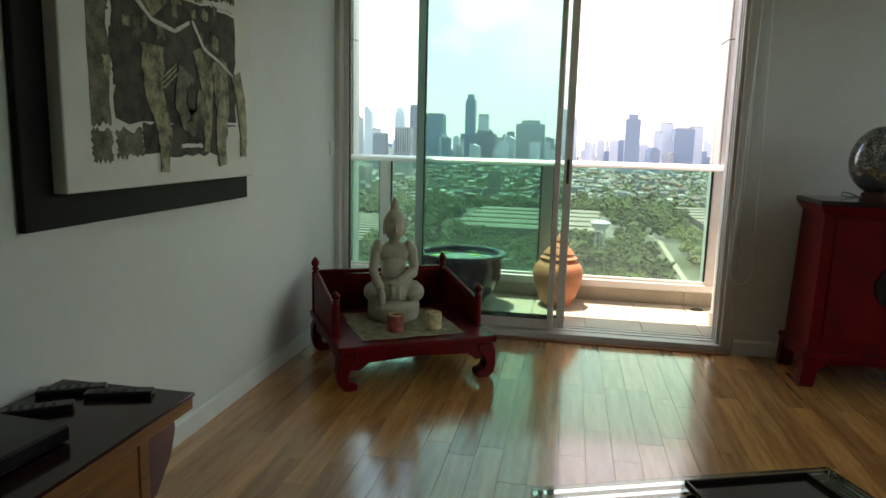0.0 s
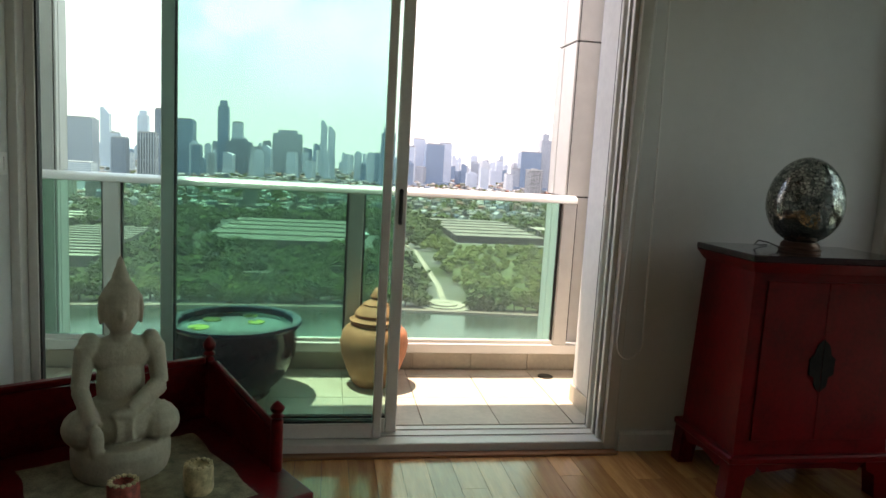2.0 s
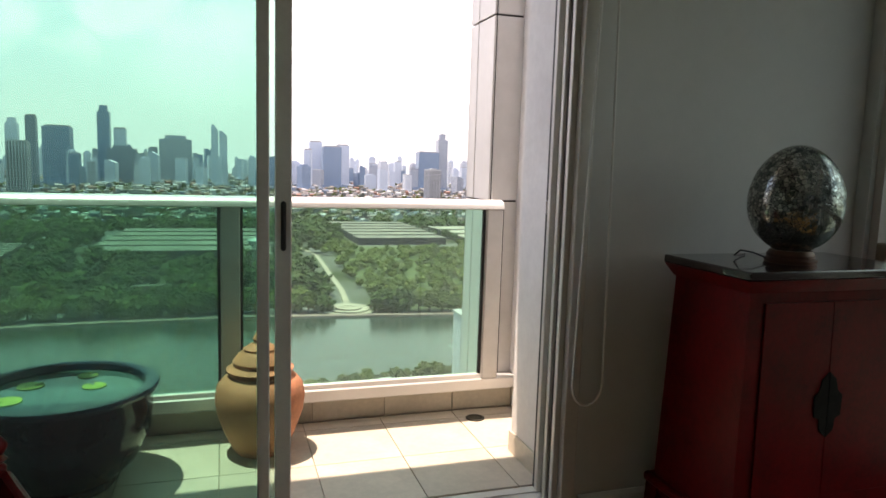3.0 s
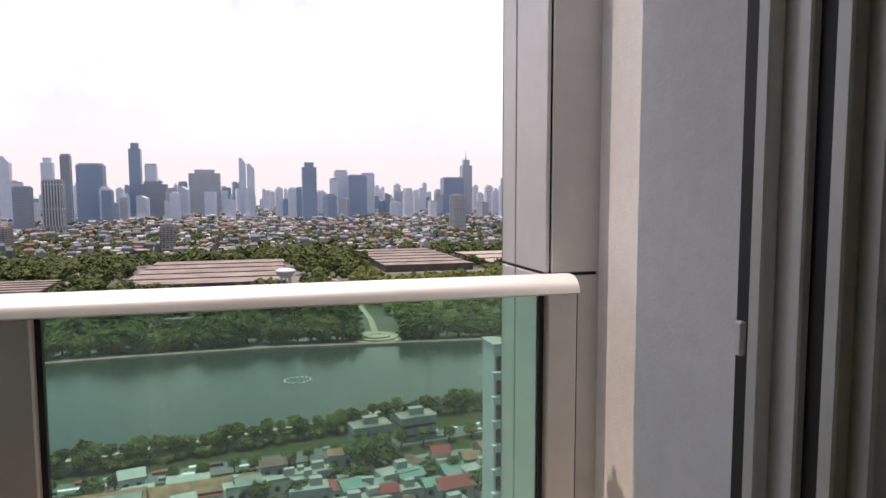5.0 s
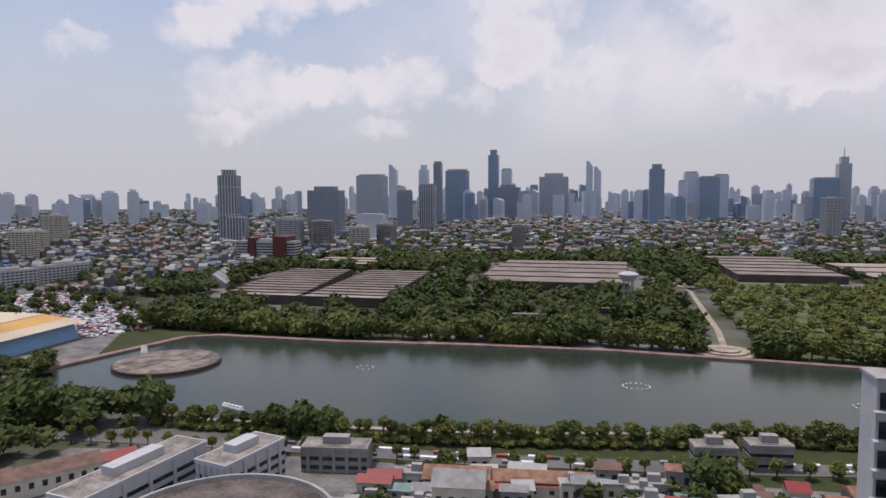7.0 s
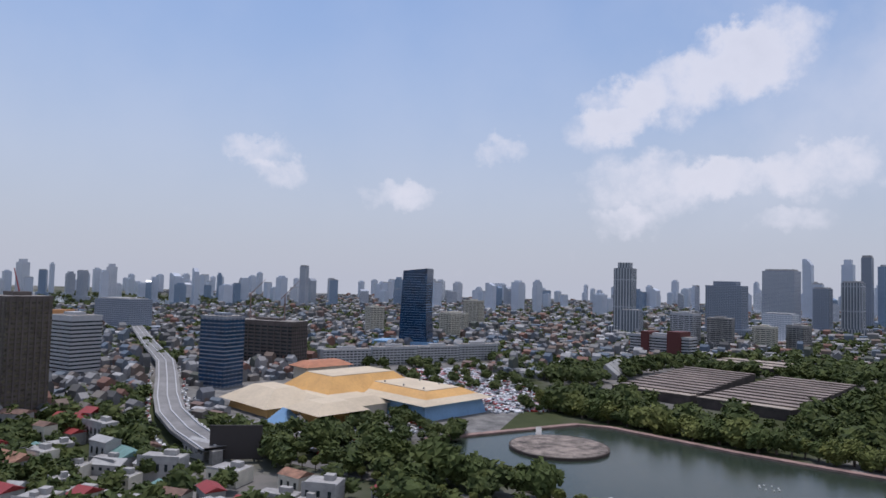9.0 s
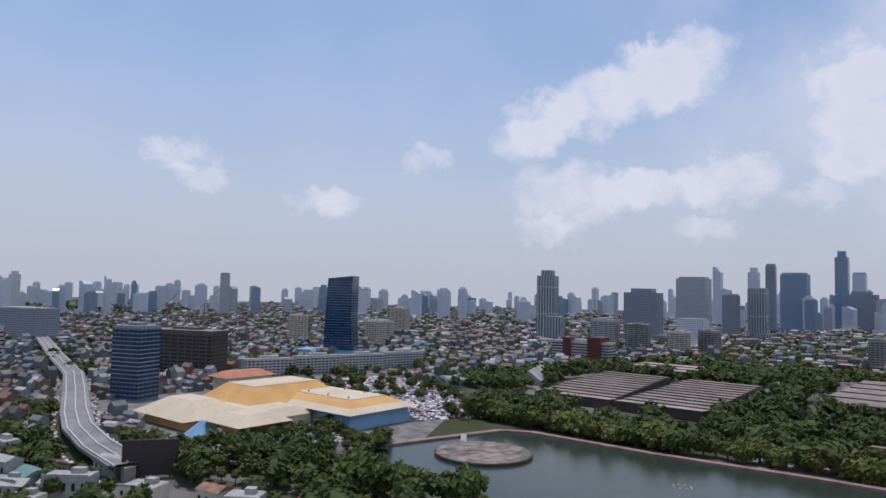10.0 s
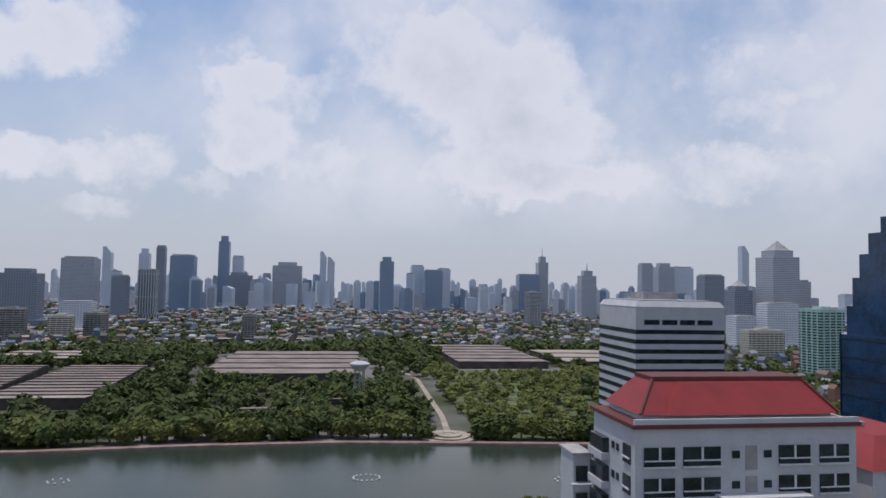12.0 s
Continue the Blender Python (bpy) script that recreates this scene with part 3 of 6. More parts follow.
solo("pavement", prism([(-640, 240), (-340, 232), (-325, 300), (-308, 368), (-350, 450), (-420, 560), (-600, 640), (-700, 480)], G + 0.05, G + 0.15), bpy.data.materials["yard_paving"], "grey asphalt forecourt of the halls", "pavement", kind="structure")
solo("lawn", prism([(105, 452), (320, 430), (420, 800), (120, 820)], G + 0.1, G + 0.3), GRASS, "sunlit park lawn between trees", "grass", kind="structure")
pl = thing("lakeside_plaza", 82, 455, G, label="pale stepped round plaza at the lake", category="plaza")
for r, h in ((19, 1.4), (14, 2.2), (9, 3.0)):
    part("step", lathe([(0, 0), (r, 0), (r, h), (r - 4.4, h), (r - 4.4, h - 0.3), (0, h - 0.3)], 40), SAND, pl)
isl = thing("lake_island", -250, 357, G, label="round brown floating platform on the lake", category="island")
part("deck", lathe([(0, 0), (30, 0), (30, 2.2), (0, 2.2)], 48), mat("weedy_deck", (0.20, 0.165, 0.14), 0.9, vary=0.7, scale=0.15), isl)
part("edge", lathe([(30.3, 0), (30.3, 2.0), (31, 2.0), (31, 0)], 48), mat("dark_edge", (0.08, 0.06, 0.05), 0.9), isl)
solo("island_bridge", ribbon([(-277, 372), (-292, 392)], 4, G + 2.2), CONC, "low concrete footbridge to the platform", "bridge")
for cx, cy, n, r in ((22.7, 364, 16, 7), (-130, 372, 8, 5), (128, 350, 9, 7)):
    fl = thing("fountain_ring", cx, cy, G + 0.4, label="ring of white floats on the lake", category="fountain", group="lake fountains")
    for i in range(n):
        a = 2 * math.pi * i / n
        part("float", ball(r * math.cos(a), r * 0.8 * math.sin(a), 0.3, 0.55, 0.55, 0.4, 8), WHITEP, fl)

for i in range(5):
    bo = thing("paddle_boat", -172 + i * 2.6, 289 - i * 1.0, G + 0.4, 60 + i * 6, "small white paddle boat moored by the shore", "boat", "moored paddle boats")
    part("hull", prism([(-0.9, -1.6), (0.9, -1.6), (0.9, 0.8), (0.4, 1.9), (-0.4, 1.9), (-0.9, 0.8)], -0.1, 0.6, bevel=0.08), WHITEP, bo)
    part("roof", box(-0.8, 0.8, -1.2, 0.6, 1.7, 1.8, 0.03), WHITEP, bo)
    for u in (-0.7, 0.7):
        part("post", limb((u, -1.1, 0.55), (u, -1.1, 1.72), 0.05, 0.05, seg=6), WHITEP, bo)
        part("post", limb((u, 0.5, 0.55), (u, 0.5, 1.72), 0.05, 0.05, seg=6), WHITEP, bo)

# ---- towers ----
# Distance haze painted into the next five facades as paler, bluer wall and pane.
F_GREY = facade("tower_grey", (0.43, 0.45, 0.48), (0.24, 0.27, 0.32))
F_PALE = facade("tower_pale", (0.68, 0.69, 0.71), (0.32, 0.36, 0.42))
F_BLUE = facade("tower_blue", (0.29, 0.36, 0.45), (0.15, 0.22, 0.31), share=0.75)
F_DARK = facade("tower_dark", (0.28, 0.31, 0.35), (0.15, 0.18, 0.23), share=0.65)
F_HAZE = facade("tower_far_haze", (0.58, 0.62, 0.68), (0.43, 0.48, 0.56))
F_FIN = facade("tower_fins", (0.42, 0.44, 0.46), (0.13, 0.15, 0.17), floor=60.0, bay=6.5, share=0.97, across=0.62)
ROOF = mat("roof_grey", (0.36, 0.35, 0.34), 0.9, vary=0.25, scale=0.05)


def tower(x, y, w, d, h, m, label, rz=0, crown="flat", name="office_tower"):
    """A distant high-rise: stepped body, roof slab, plant room and mast where it has one."""
    t = thing(name, x, y, G, rz, label, "building", "skyline towers")
    part("body", box(-w / 2, w / 2, -d / 2, d / 2, 0, h * (0.92 if crown == "step" else 0.97 if crown == "flat" else 0.86)), m, t)
    if crown == "flat":
        part("roof", box(-w * 0.42, w * 0.42, -d * 0.42, d * 0.42, h * 0.97, h), ROOF, t)
    elif crown == "step":
        part("upper_section", box(-w * 0.32, w * 0.32, -d * 0.32, d * 0.32, h * 0.92, h), m, t)
    elif crown == "spire":
        part("upper_section", box(-w * 0.36, w * 0.36, -d * 0.36, d * 0.36, h * 0.86, h * 0.93), m, t)
        part("spire", frustum(-w * 0.3, w * 0.3, -d * 0.3, d * 0.3, h * 0.93, h * 1.03, w * 0.28), ROOF, t)
    elif crown == "mast":
        part("upper_section", box(-w * 0.3, w * 0.3, -d * 0.3, d * 0.3, h * 0.86, h * 0.96), m, t)
        part("mast", lathe([(w * 0.05, h * 0.96), (w * 0.02, h * 1.1), (0, h * 1.12)], 8), ROOF, t)
    elif crown == "slope":
        part("upper_section", prism([(-w / 2, h * 0.86), (w / 2, h * 0.86), (w / 2, h * 0.9), (-w * 0.1, h), (-w / 2, h)], -d / 2, d / 2, "y"), m, t)
    part("podium", box(-w * 0.8, w * 0.8, -d * 0.8, d * 0.8, 0, min(16, h * 0.12)), m, t)
    return t


tower(-786, 1359, 40, 34, 157, F_FIN, "tall dark residential tower with pale vertical fins", 10, "step")
tower(-752, 1330, 40, 30, 55, F_FIN, "lower grey annex beside a tall tower", 10)
tower(-648, 1573, 80, 50, 122, F_DARK, "broad dark glass office tower", 5, "step")
tower(-722, 2146, 90, 60, 168, F_GREY, "broad slate-grey office tower")
tower(-468, 1884, 44, 40, 132, F_FIN, "white tower with dark vertical window strips", 0, "flat")
tower(-498, 2457, 78, 60, 193, F_BLUE, "tall steel-blue glass office tower")
tower(-425, 2869, 42, 42, 288, F_BLUE, "very tall slim blue-grey tower", 0, "step")
tower(-372, 2890, 42, 42, 210, F_HAZE, "pale blue tower beside the tallest one")
tower(-180, 2993, 122, 70, 191, F_GREY, "broad rounded grey office block", 0, "step")
tower(-28, 2801, 26, 30, 232, F_HAZE, "slim pale twin tower", 0, "slope")
tower(3, 2701, 28, 30, 206, F_HAZE, "slim pale twin tower, the lower one", 0, "slope")
tower(-520, 1828, 36, 30, 115, F_DARK, "narrow dark slab tower")
tower(-641, 2521, 34, 30, 213, F_HAZE, "slim blue-grey office tower", 0, "step")
tower(-521, 2241, 26, 26, 212, F_DARK, "slim dark needle tower")
tower(-811, 2681, 30, 30, 223, F_HAZE, "slim tapering pale tower", 0, "slope")
tower(-351, 2772, 96, 60, 140, F_DARK, "dark broad office block", 0, "step")
tower(188, 2293, 46, 40, 196, F_BLUE, "dark blue tower with stepped top", 0, "step")
tower(399, 2647, 70, 60, 165, F_BLUE, "broad blue glass office block")
tower(350, 2750, 50, 50, 185, F_HAZE, "pale blue office block", 0, "flat")
tower(460, 2760, 50, 50, 175, F_HAZE, "pale blue square tower", 0, "flat")
tower(835, 2617, 40, 40, 236, F_GREY, "dark tall tower with a crane mast", 0, "mast")
tower(771, 2598, 82, 50, 156, F_BLUE, "blue-grey block beside a tall tower")
tower(853, 2180, 52, 40, 169, F_GREY, "grey tower with a mast on top", 0, "mast")
tower(1203, 2468, 45, 40, 205, F_GREY, "plain grey slab tower")
tower(1444, 2791, 73, 60, 220, F_GREY, "grey slab tower in a cluster", 0, "step")
tower(1542, 2819, 90, 60, 208, F_HAZE, "pale grey slab tower in a cluster")
tower(1200, 2007, 68, 50, 155, F_DARK, "dark office tower in a cluster")
tower(1317, 2008, 24, 24, 249, F_HAZE, "slim pale rounded tower", 0, "slope")
tower(932, 1302, 60, 60, 204, F_GREY, "stepped grey tower with a pointed crown", 0, "spire")
tower(860, 1330, 40, 40, 122, F_DARK, "dark tower with a pointed roof", 0, "spire")
tower(1010, 1350, 46, 40, 130, F_GREY, "grey tower beside a pointed one")
tower(746, 1042, 58, 30, 85, F_PALE, "white apartment block with strong grid")
tower(690, 1060, 36, 30, 62, F_PALE, "lower white apartment block")
tower(-723, 1764, 60, 50, 110, F_DARK, "dark glass office block")
tower(-480, 1422, 56, 40, 60, F_PALE, "pale mid-rise office block")
tower(-1316, 477, 92, 50, 58, F_DARK, "dark glass office block by the elevated road", 20)

SKY_R = random.Random(21)
far_bm, single = bmesh.new(), 0
for i in range(820):
    a = radians(SKY_R.uniform(-82, 62))
    D = SKY_R.uniform(2400, 4700)
    dense = 0.35 + 0.65 * math.exp(-((math.degrees(a) - 4) / 24) ** 2)
    if SKY_R.random() > dense + 0.1:
        continue
    h = SKY_R.uniform(60, 122) + (SKY_R.uniform(0, 60) if SKY_R.random() < 0.3 * dense else 0)
    x, y, w, d = D * math.sin(a), D * math.cos(a), SKY_R.uniform(16, 42), SKY_R.uniform(16, 36)
    if D < 3700 and single < 240:
        single += 1
        tower(x, y, w, d, h, SKY_R.choice((F_HAZE, F_HAZE, F_GREY, F_PALE, F_BLUE)), "distant city tower with haze painted blue-grey", SKY_R.uniform(-30, 30), SKY_R.choice(("flat", "flat", "step", "slope")))
    else:
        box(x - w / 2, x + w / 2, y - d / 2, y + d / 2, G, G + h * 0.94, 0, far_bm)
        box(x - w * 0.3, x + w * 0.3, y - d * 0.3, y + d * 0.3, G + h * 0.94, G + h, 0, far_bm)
# Farthest towers share the palest facade, its haze held in the base colour.
solo("far_skyline", far_bm, F_HAZE, "horizon towers with haze painted into pale fronts", "skyline", kind="stuff")

# ---- nearer buildings ----
PALEW = mat("white_render", (0.46, 0.465, 0.475), 0.8, vary=0.08, scale=0.3)
CREAM = mat("cream_render", (0.60, 0.56, 0.46), 0.85, vary=0.12, scale=0.2)
BROWN = mat("brown_grey_render", (0.12, 0.10, 0.09), 0.8, vary=0.2, scale=0.1)
GLASSD = mat("dark_window", (0.025, 0.035, 0.04), 0.12, vary=0.5, scale=0.4)
GLASSB = mat("blue_curtain_glass", (0.015, 0.05, 0.11), 0.1, vary=0.4, scale=0.15)
REDROOF = mat("red_roof_sheet", (0.25, 0.025, 0.024), 0.55, vary=0.12, scale=0.4)
DARKRED = mat("dark_red_trim", (0.12, 0.03, 0.025), 0.7, vary=0.2)
GREENP = mat("pale_green_render", (0.42, 0.62, 0.55), 0.8, vary=0.1, scale=0.2)
YELLOW = mat("yellow_roof", (0.60, 0.34, 0.11), 0.7, vary=0.12, scale=0.05)
TAN = mat("tan_roof", (0.56, 0.47, 0.34), 0.8, vary=0.1, scale=0.05)
BLUEW = mat("blue_wall", (0.20, 0.36, 0.55), 0.6, vary=0.1, scale=0.05)


FLATROOF = mat("flat_roof_screed", (0.27, 0.245, 0.22), 0.9, vary=0.45, scale=0.12)


def banded(x, y, w, d, h, wall, pane, floor, label, rz=0, share=0.45, deep=0.35, name="office_building", base=0.0, verticals=0):
    """A block whose storeys show as bands of windows set between sills."""
    t = thing(name, x, y, G, rz, label, "building")
    part("wall", box(-w / 2, w / 2, -d / 2, d / 2, 0, h), wall, t)
    z = base + floor * 0.45
    while z + floor * share < h - 1:
        part("window_band", box(-w / 2 - deep * 0.2, w / 2 + deep * 0.2, -d / 2 - deep * 0.2, d / 2 + deep * 0.2, z, z + floor * share), pane, t)
        part("sill", box(-w / 2 - deep, w / 2 + deep, -d / 2 - deep, d / 2 + deep, z - 0.35, z), wall, t)
        z += floor
    for i in range(verticals):
        u = -w / 2 + (i + 0.5) * w / verticals
        part("pilaster", box(u - 0.6, u + 0.6, -d / 2 - deep * 1.6, d / 2 + deep * 1.6, base, h), wall, t)
        v = -d / 2 + (i + 0.5) * d / verticals
        part("pilaster", box(-w / 2 - deep * 1.6, w / 2 + deep * 1.6, v - 0.6, v + 0.6, base, h), wall, t)
    part("parapet", box(-w / 2 - 0.3, w / 2 + 0.3, -d / 2 - 0.3, d / 2 + 0.3, h, h + 1.2), wall, t)
    part("roof", box(-w / 2 + 0.4, w / 2 - 0.4, -d / 2 + 0.4, d / 2 - 0.4, h + 1.2, h + 1.3), FLATROOF, t)
    part("plant_room", box(-w * 0.2, w * 0.2, -d * 0.2, d * 0.2, h + 1.3, h + 4), wall, t)
    return t


bt = banded(-534, 124, 33, 30, 84, BROWN, mat("yellowed_window", (0.10, 0.085, 0.05), 0.3, vary=0.6, scale=0.3), 3.4, "dark brown unfinished apartment tower with a crane", 15, 0.5, 0.3, "apartment_tower", 0, 7)
part("crane", limb((2, 0, 88), (-6, 0, 104), 0.5, 0.3), REDROOF, bt, "red roof crane")
banded(-562, 105, 24, 24, 60, CREAM, GLASSD, 3.3, "cream apartment block with small windows", 15, 0.35, 0.2, "apartment_block", 0, 6)
ws = banded(-702, 211, 40, 30, 61, PALEW, GLASSD, 3.6, "white office block with dark window bands", 15, 0.4, 0.5)
part("stair_tower", box(-26, -20, -12, 12, 0, 66), mat("orange_render", (0.55, 0.28, 0.12), 0.8), ws, "orange stair tower")
banded(-600, 309, 30, 26, 64, F_DARK, GLASSB, 3.6, "dark glass tower under construction", 20, 0.7, 0.15)
c2 = banded(-700, 419, 84, 30, 52, BROWN, GLASSD, 4.0, "grey brown building shell under construction", 20, 0.5, 0.5, "building_shell", 0, 9)
for u in (-30, 20):
    part("crane_mast", limb((u, 0, 52), (u, 0, 82), 0.7, 0.7), PATHM, c2, "tower crane mast")
    part("crane_jib", limb((u - 6, 0, 78), (u + 16, 6, 100), 0.5, 0.3), PATHM, c2, "tower crane jib")
bb = thing("glass_tower", -749, 695, G, 30, "dark blue curved glass office tower", "building")
part("body", prism([(-22, 0), (22, 0), (19, 70), (20, 122), (-17, 118), (-20, 60)], -17, 17, "y"), GLASSB, bb)
for i in range(30):
    part("floor_line", box(-19.6, 19.6, -17.2, 17.2, 6 + i * 3.7, 6.3 + i * 3.7), BLUEW, bb)
part("podium", box(-60, 30, -25, 20, 0, 14), BLUEW, bb)
for i in range(4):
    banded(-648 + i * 13, 490 + i * 62, 57, 13, 20 + (i % 2), PALEW, GLASSD, 3.2, "long white apartment slab with rows of windows", 72, 0.45, 0.3, "apartment_slab", 0, 12)
hs = banded(-467, 914, 90, 24, 34, PALEW, GLASSD, 4.0, "white hospital block with window bands", 0, 0.45, 0.4)
part("core", box(14, 34, -16, 16, 0, 42), DARKRED, hs, "dark red stair core")
part("core", box(-26, -14, -15, 15, 0, 40), DARKRED, hs, "dark red stair core")
banded(584, 734, 38, 30, 82, GREENP, GLASSD, 3.3, "pale green apartment tower with balconies", 10, 0.5, 0.7, "apartment_tower", 0, 4)
banded(620, 900, 60, 20, 46, CREAM, GLASSD, 3.3, "beige apartment slab", 5, 0.4, 0.3, "apartment_slab", 0, 8)
for x, y, w, h in ((-560, 1180, 46, 58), (-500, 1190, 40, 52), (-440, 1230, 36, 40), (-395, 1260, 30, 44), (-130, 1180, 22, 48), (520, 1700, 36, 90), (-880, 900, 30, 45), (-960, 1000, 44, 40), (-1050, 1150, 40, 62), (-1000, 820, 30, 52)):
    banded(x, y, w, 26, h, SKY_R.choice((PALEW, CREAM, CONC)), GLASSD, 3.4, "mid-rise city block with window bands", SKY_R.uniform(-20, 20), 0.4, 0.3, "city_block", 0, 4)

# striped office block
st = thing("striped_office_building", 99.5, 194, 0, 0, "white office block with black window stripes", "building")
part("wall", box(-13.5, 13.5, -13, 13, G, -3.2), PALEW, st)
for i in range(32):
    z = -10.8 - i * 2.75
    part("window_stripe", box(-13.56, 13.56, -13.06, 13.06, z, z + 1.2), GLASSD, st, "black window stripe")
for i in range(4):
    part("window", box(-11 + i * 5.4, -6.4 + i * 5.4, -13.08, -12.9, -8.2, -6.8), GLASSD, st)
part("parapet", frustum(-13.6, 13.6, -13.1, 13.1, -3.2, -1.6, 1.0), PALEW, st)
part("roof", box(-11, 11, -10.5, 10.5, -1.58, -1.2), ROOF, st)
part("plant_room", box(-5, 6, 0, 9, -1.2, 0.9), ROOF, st)

# red-roofed apartment building
rb = thing("red_roof_apartment_building", 0, 0, 0, 0, "white apartment building with a red hipped roof", "building")
part("wall", box(33.4, 59.8, 69.6, 81, G, -13.2), PALEW, rb)
part("cornice", box(33.0, 60.2, 69.2, 81.4, -13.2, -12.75), DARKRED, rb, "dark red cornice line")
part("parapet", box(33.2, 60.0, 69.3, 69.6, -12.75, -12.2), PALEW, rb)
part("attic", box(35, 58, 71.3, 80, -13.1, -12.0), PALEW, rb)
rf = part("roof", frustum(34.5, 58.6, 70.7, 80.3, -12.0, -8.6, 2.7), REDROOF, rb)
part("ridge_trim", box(37.1, 56.0, 73.3, 77.7, -8.6, -8.2), DARKRED, rf)
part("gable_wing", frustum(37.5, 56.4, 70.2, 79.5, -11.98, -8.75, 2.4), REDROOF, rb)
for x0, y0, x1, y1 in ((34.5, 70.7, 37.2, 73.4), (58.6, 70.7, 55.9, 73.4)):
    part("hip_trim", limb((x0, y0, -11.9), (x1, y1, -8.5), 0.16, 0.16), DARKRED, rf)
RAILW = mat("white_balcony_rail", (0.6, 0.61, 0.62), 0.6)
for i in range(9):
    z = -17.2 - i * 3.25
    for x0, x1 in ((34.4, 37.9), (38.9, 43.2), (50.2, 54.0), (55.2, 58.8)):
        w = part("window", box(x0, x1, 69.45, 69.75, z, z + 2.0), GLASSD, rb)
        part("rail", box(x0, x1, 69.3, 69.44, z + 0.55, z + 0.68), RAILW, w)
        part("mullion", box((x0 + x1) / 2 - 0.12, (x0 + x1) / 2 + 0.12, 69.38, 69.7, z + 0.7, z + 2.0), RAILW, w)
        part("sill", box(x0 - 0.15, x1 + 0.15, 69.2, 69.6, z - 0.15, z), RAILW, w)
    for x in (44.6, 48.4):
        part("window", box(x, x + 0.9, 69.5, 69.75, z + 0.7, z + 1.5), GLASSD, rb)
    part("recess", box(46.2, 47.6, 69.54, 69.7, z - 0.6, z + 2.0), CONC, rb)
    for y0, y1 in ((70.6, 72.4),):
        w = part("window", box(33.25, 33.5, y0, y1, z, z + 2.0), GLASSD, rb)
        part("rail", box(33.1, 33.24, y0, y1, z + 0.55, z + 0.68), RAILW, w)
    for y in (73.6, 74.8):
        part("window", box(33.3, 33.5, y, y + 0.7, z + 0.7, z + 1.5), GLASSD, rb)
    by = part("bay", box(32.4, 33.4, 76.2, 80.4, z - 0.9, z - 0.1), PALEW, rb)
    part("glazing", box(32.6, 33.4, 76.4, 80.2, z - 0.1, z + 1.6), GLASSD, by)
part("balcony", box(42.5, 53, 67.6, 69.6, -21.2, -20.2), PALEW, rb)
part("balcony", box(42.5, 53, 67.6, 69.6, -30.9, -29.9), PALEW, rb)
an = thing("apartment_annex", 0, 0, 0, 0, "white lower wing of the red-roofed apartments", "building")
part("wall", box(31.0, 33.3, 81.5, 86, G, -18.8), PALEW, an)
part("roof", box(30.8, 33.3, 81.3, 86.2, -18.8, -18.5), ROOF, an)
for i in range(12):
    z = -22 - i * 3.25
    part("window", box(31.3, 32.8, 81.4, 81.6, z, z + 1.9), GLASSD, an)
    part("balcony", box(30.6, 33.2, 80.6, 81.5, z - 0.9, z - 0.1), PALEW, an)
r2 = thing("red_roof_house", 0, 0, 0, 0, "smaller white block with a red roof", "building")
part("wall", box(64, 78, 72, 90, G, -19), PALEW, r2)
part("roof", frustum(63.6, 78.4, 71.6, 90, -19, -15.6, 3.5), REDROOF, r2)
part("terrace", box(63.5, 70, 80, 91, -15.6, -15.0), ROOF, r2)

# blue glass tower with a stepped top
bg = thing("blue_glass_tower", 126, 122, 0, 0, "dark blue mirror glass tower with stepped crown", "building")
OCT = [(-17, -9), (-9, -17), (9, -17), (17, -9), (17, 9), (9, 17), (-9, 17), (-17, 9)]
part("body", prism(OCT, G, -7), GLASSB, bg)
for i, (s, z0, z1) in enumerate(((0.94, -7, -1), (0.88, -1, 5), (0.81, 5, 10), (0.72, 10, 14.5), (0.6, 14.5, 18))):
    part("upper_section", prism([(a * s, b * s) for a, b in OCT], z0, z1), GLASSB, bg)
LINE = mat("dark_mullion", (0.01, 0.02, 0.035), 0.3)
for i in range(24):
    z = -8 - i * 3.9
    part("floor_line", prism([(a * 1.004, b * 1.004) for a, b in OCT], z, z + 0.3), LINE, bg)
for a, b in OCT:
    part("mullion", box(a * 1.003 - 0.15, a * 1.003 + 0.15, b * 1.003 - 0.15, b * 1.003 + 0.15, G, -7), LINE, bg)

# exhibition halls
eh = thing("exhibition_hall", 0, 0, G, 0, "low exhibition halls with tan and yellow roofs", "building")
part("wall", frustum(-470, -359, 345, 412, 0, 12, 3), BLUEW, eh, "sloping blue wall")
part("roof", frustum(-475, -355, 341, 416, 12, 15, 9), TAN, eh, "cream roof edge")
part("roof", frustum(-466, -364, 350, 407, 15, 19, 9), YELLOW, eh, "yellow sloping roof")
part("roof", box(-456, -374, 360, 397, 19, 19.5), TAN, eh, "cream flat roof")
for i in range(7):
    part("roof_vent", lathe([(0, 0), (0.7, 0), (0.7, 1.3), (0, 1.5)], 8, -450 + i * 11.5, 364 + 28 * (i % 2), 19.5), CONC, eh)
part("wall", box(-488, -434, 314, 396, 0, 13), CREAM, eh)
part("roof", frustum(-494, -428, 308, 402, 13, 25, 15), YELLOW, eh, "yellow sloping roof at the back")
part("roof", box(-479, -443, 323, 387, 25, 25.4), TAN, eh, "cream flat roof")
part("wall", frustum(-500, -441, 265, 312, 0, 7, 2), YELLOW, eh, "yellow sloping wall")
part("roof", frustum(-506, -436, 260, 316, 7, 18, 19), TAN, eh, "cream hipped roof")
part("skylight", frustum(-462, -438, 263, 276, 6.8, 10.5, 5), BLUEW, eh, "blue glazed slope")
part("wall", frustum(-404, -388, 276, 298, 0, 11, -7), YELLOW, eh, "yellow wall flaring outward")
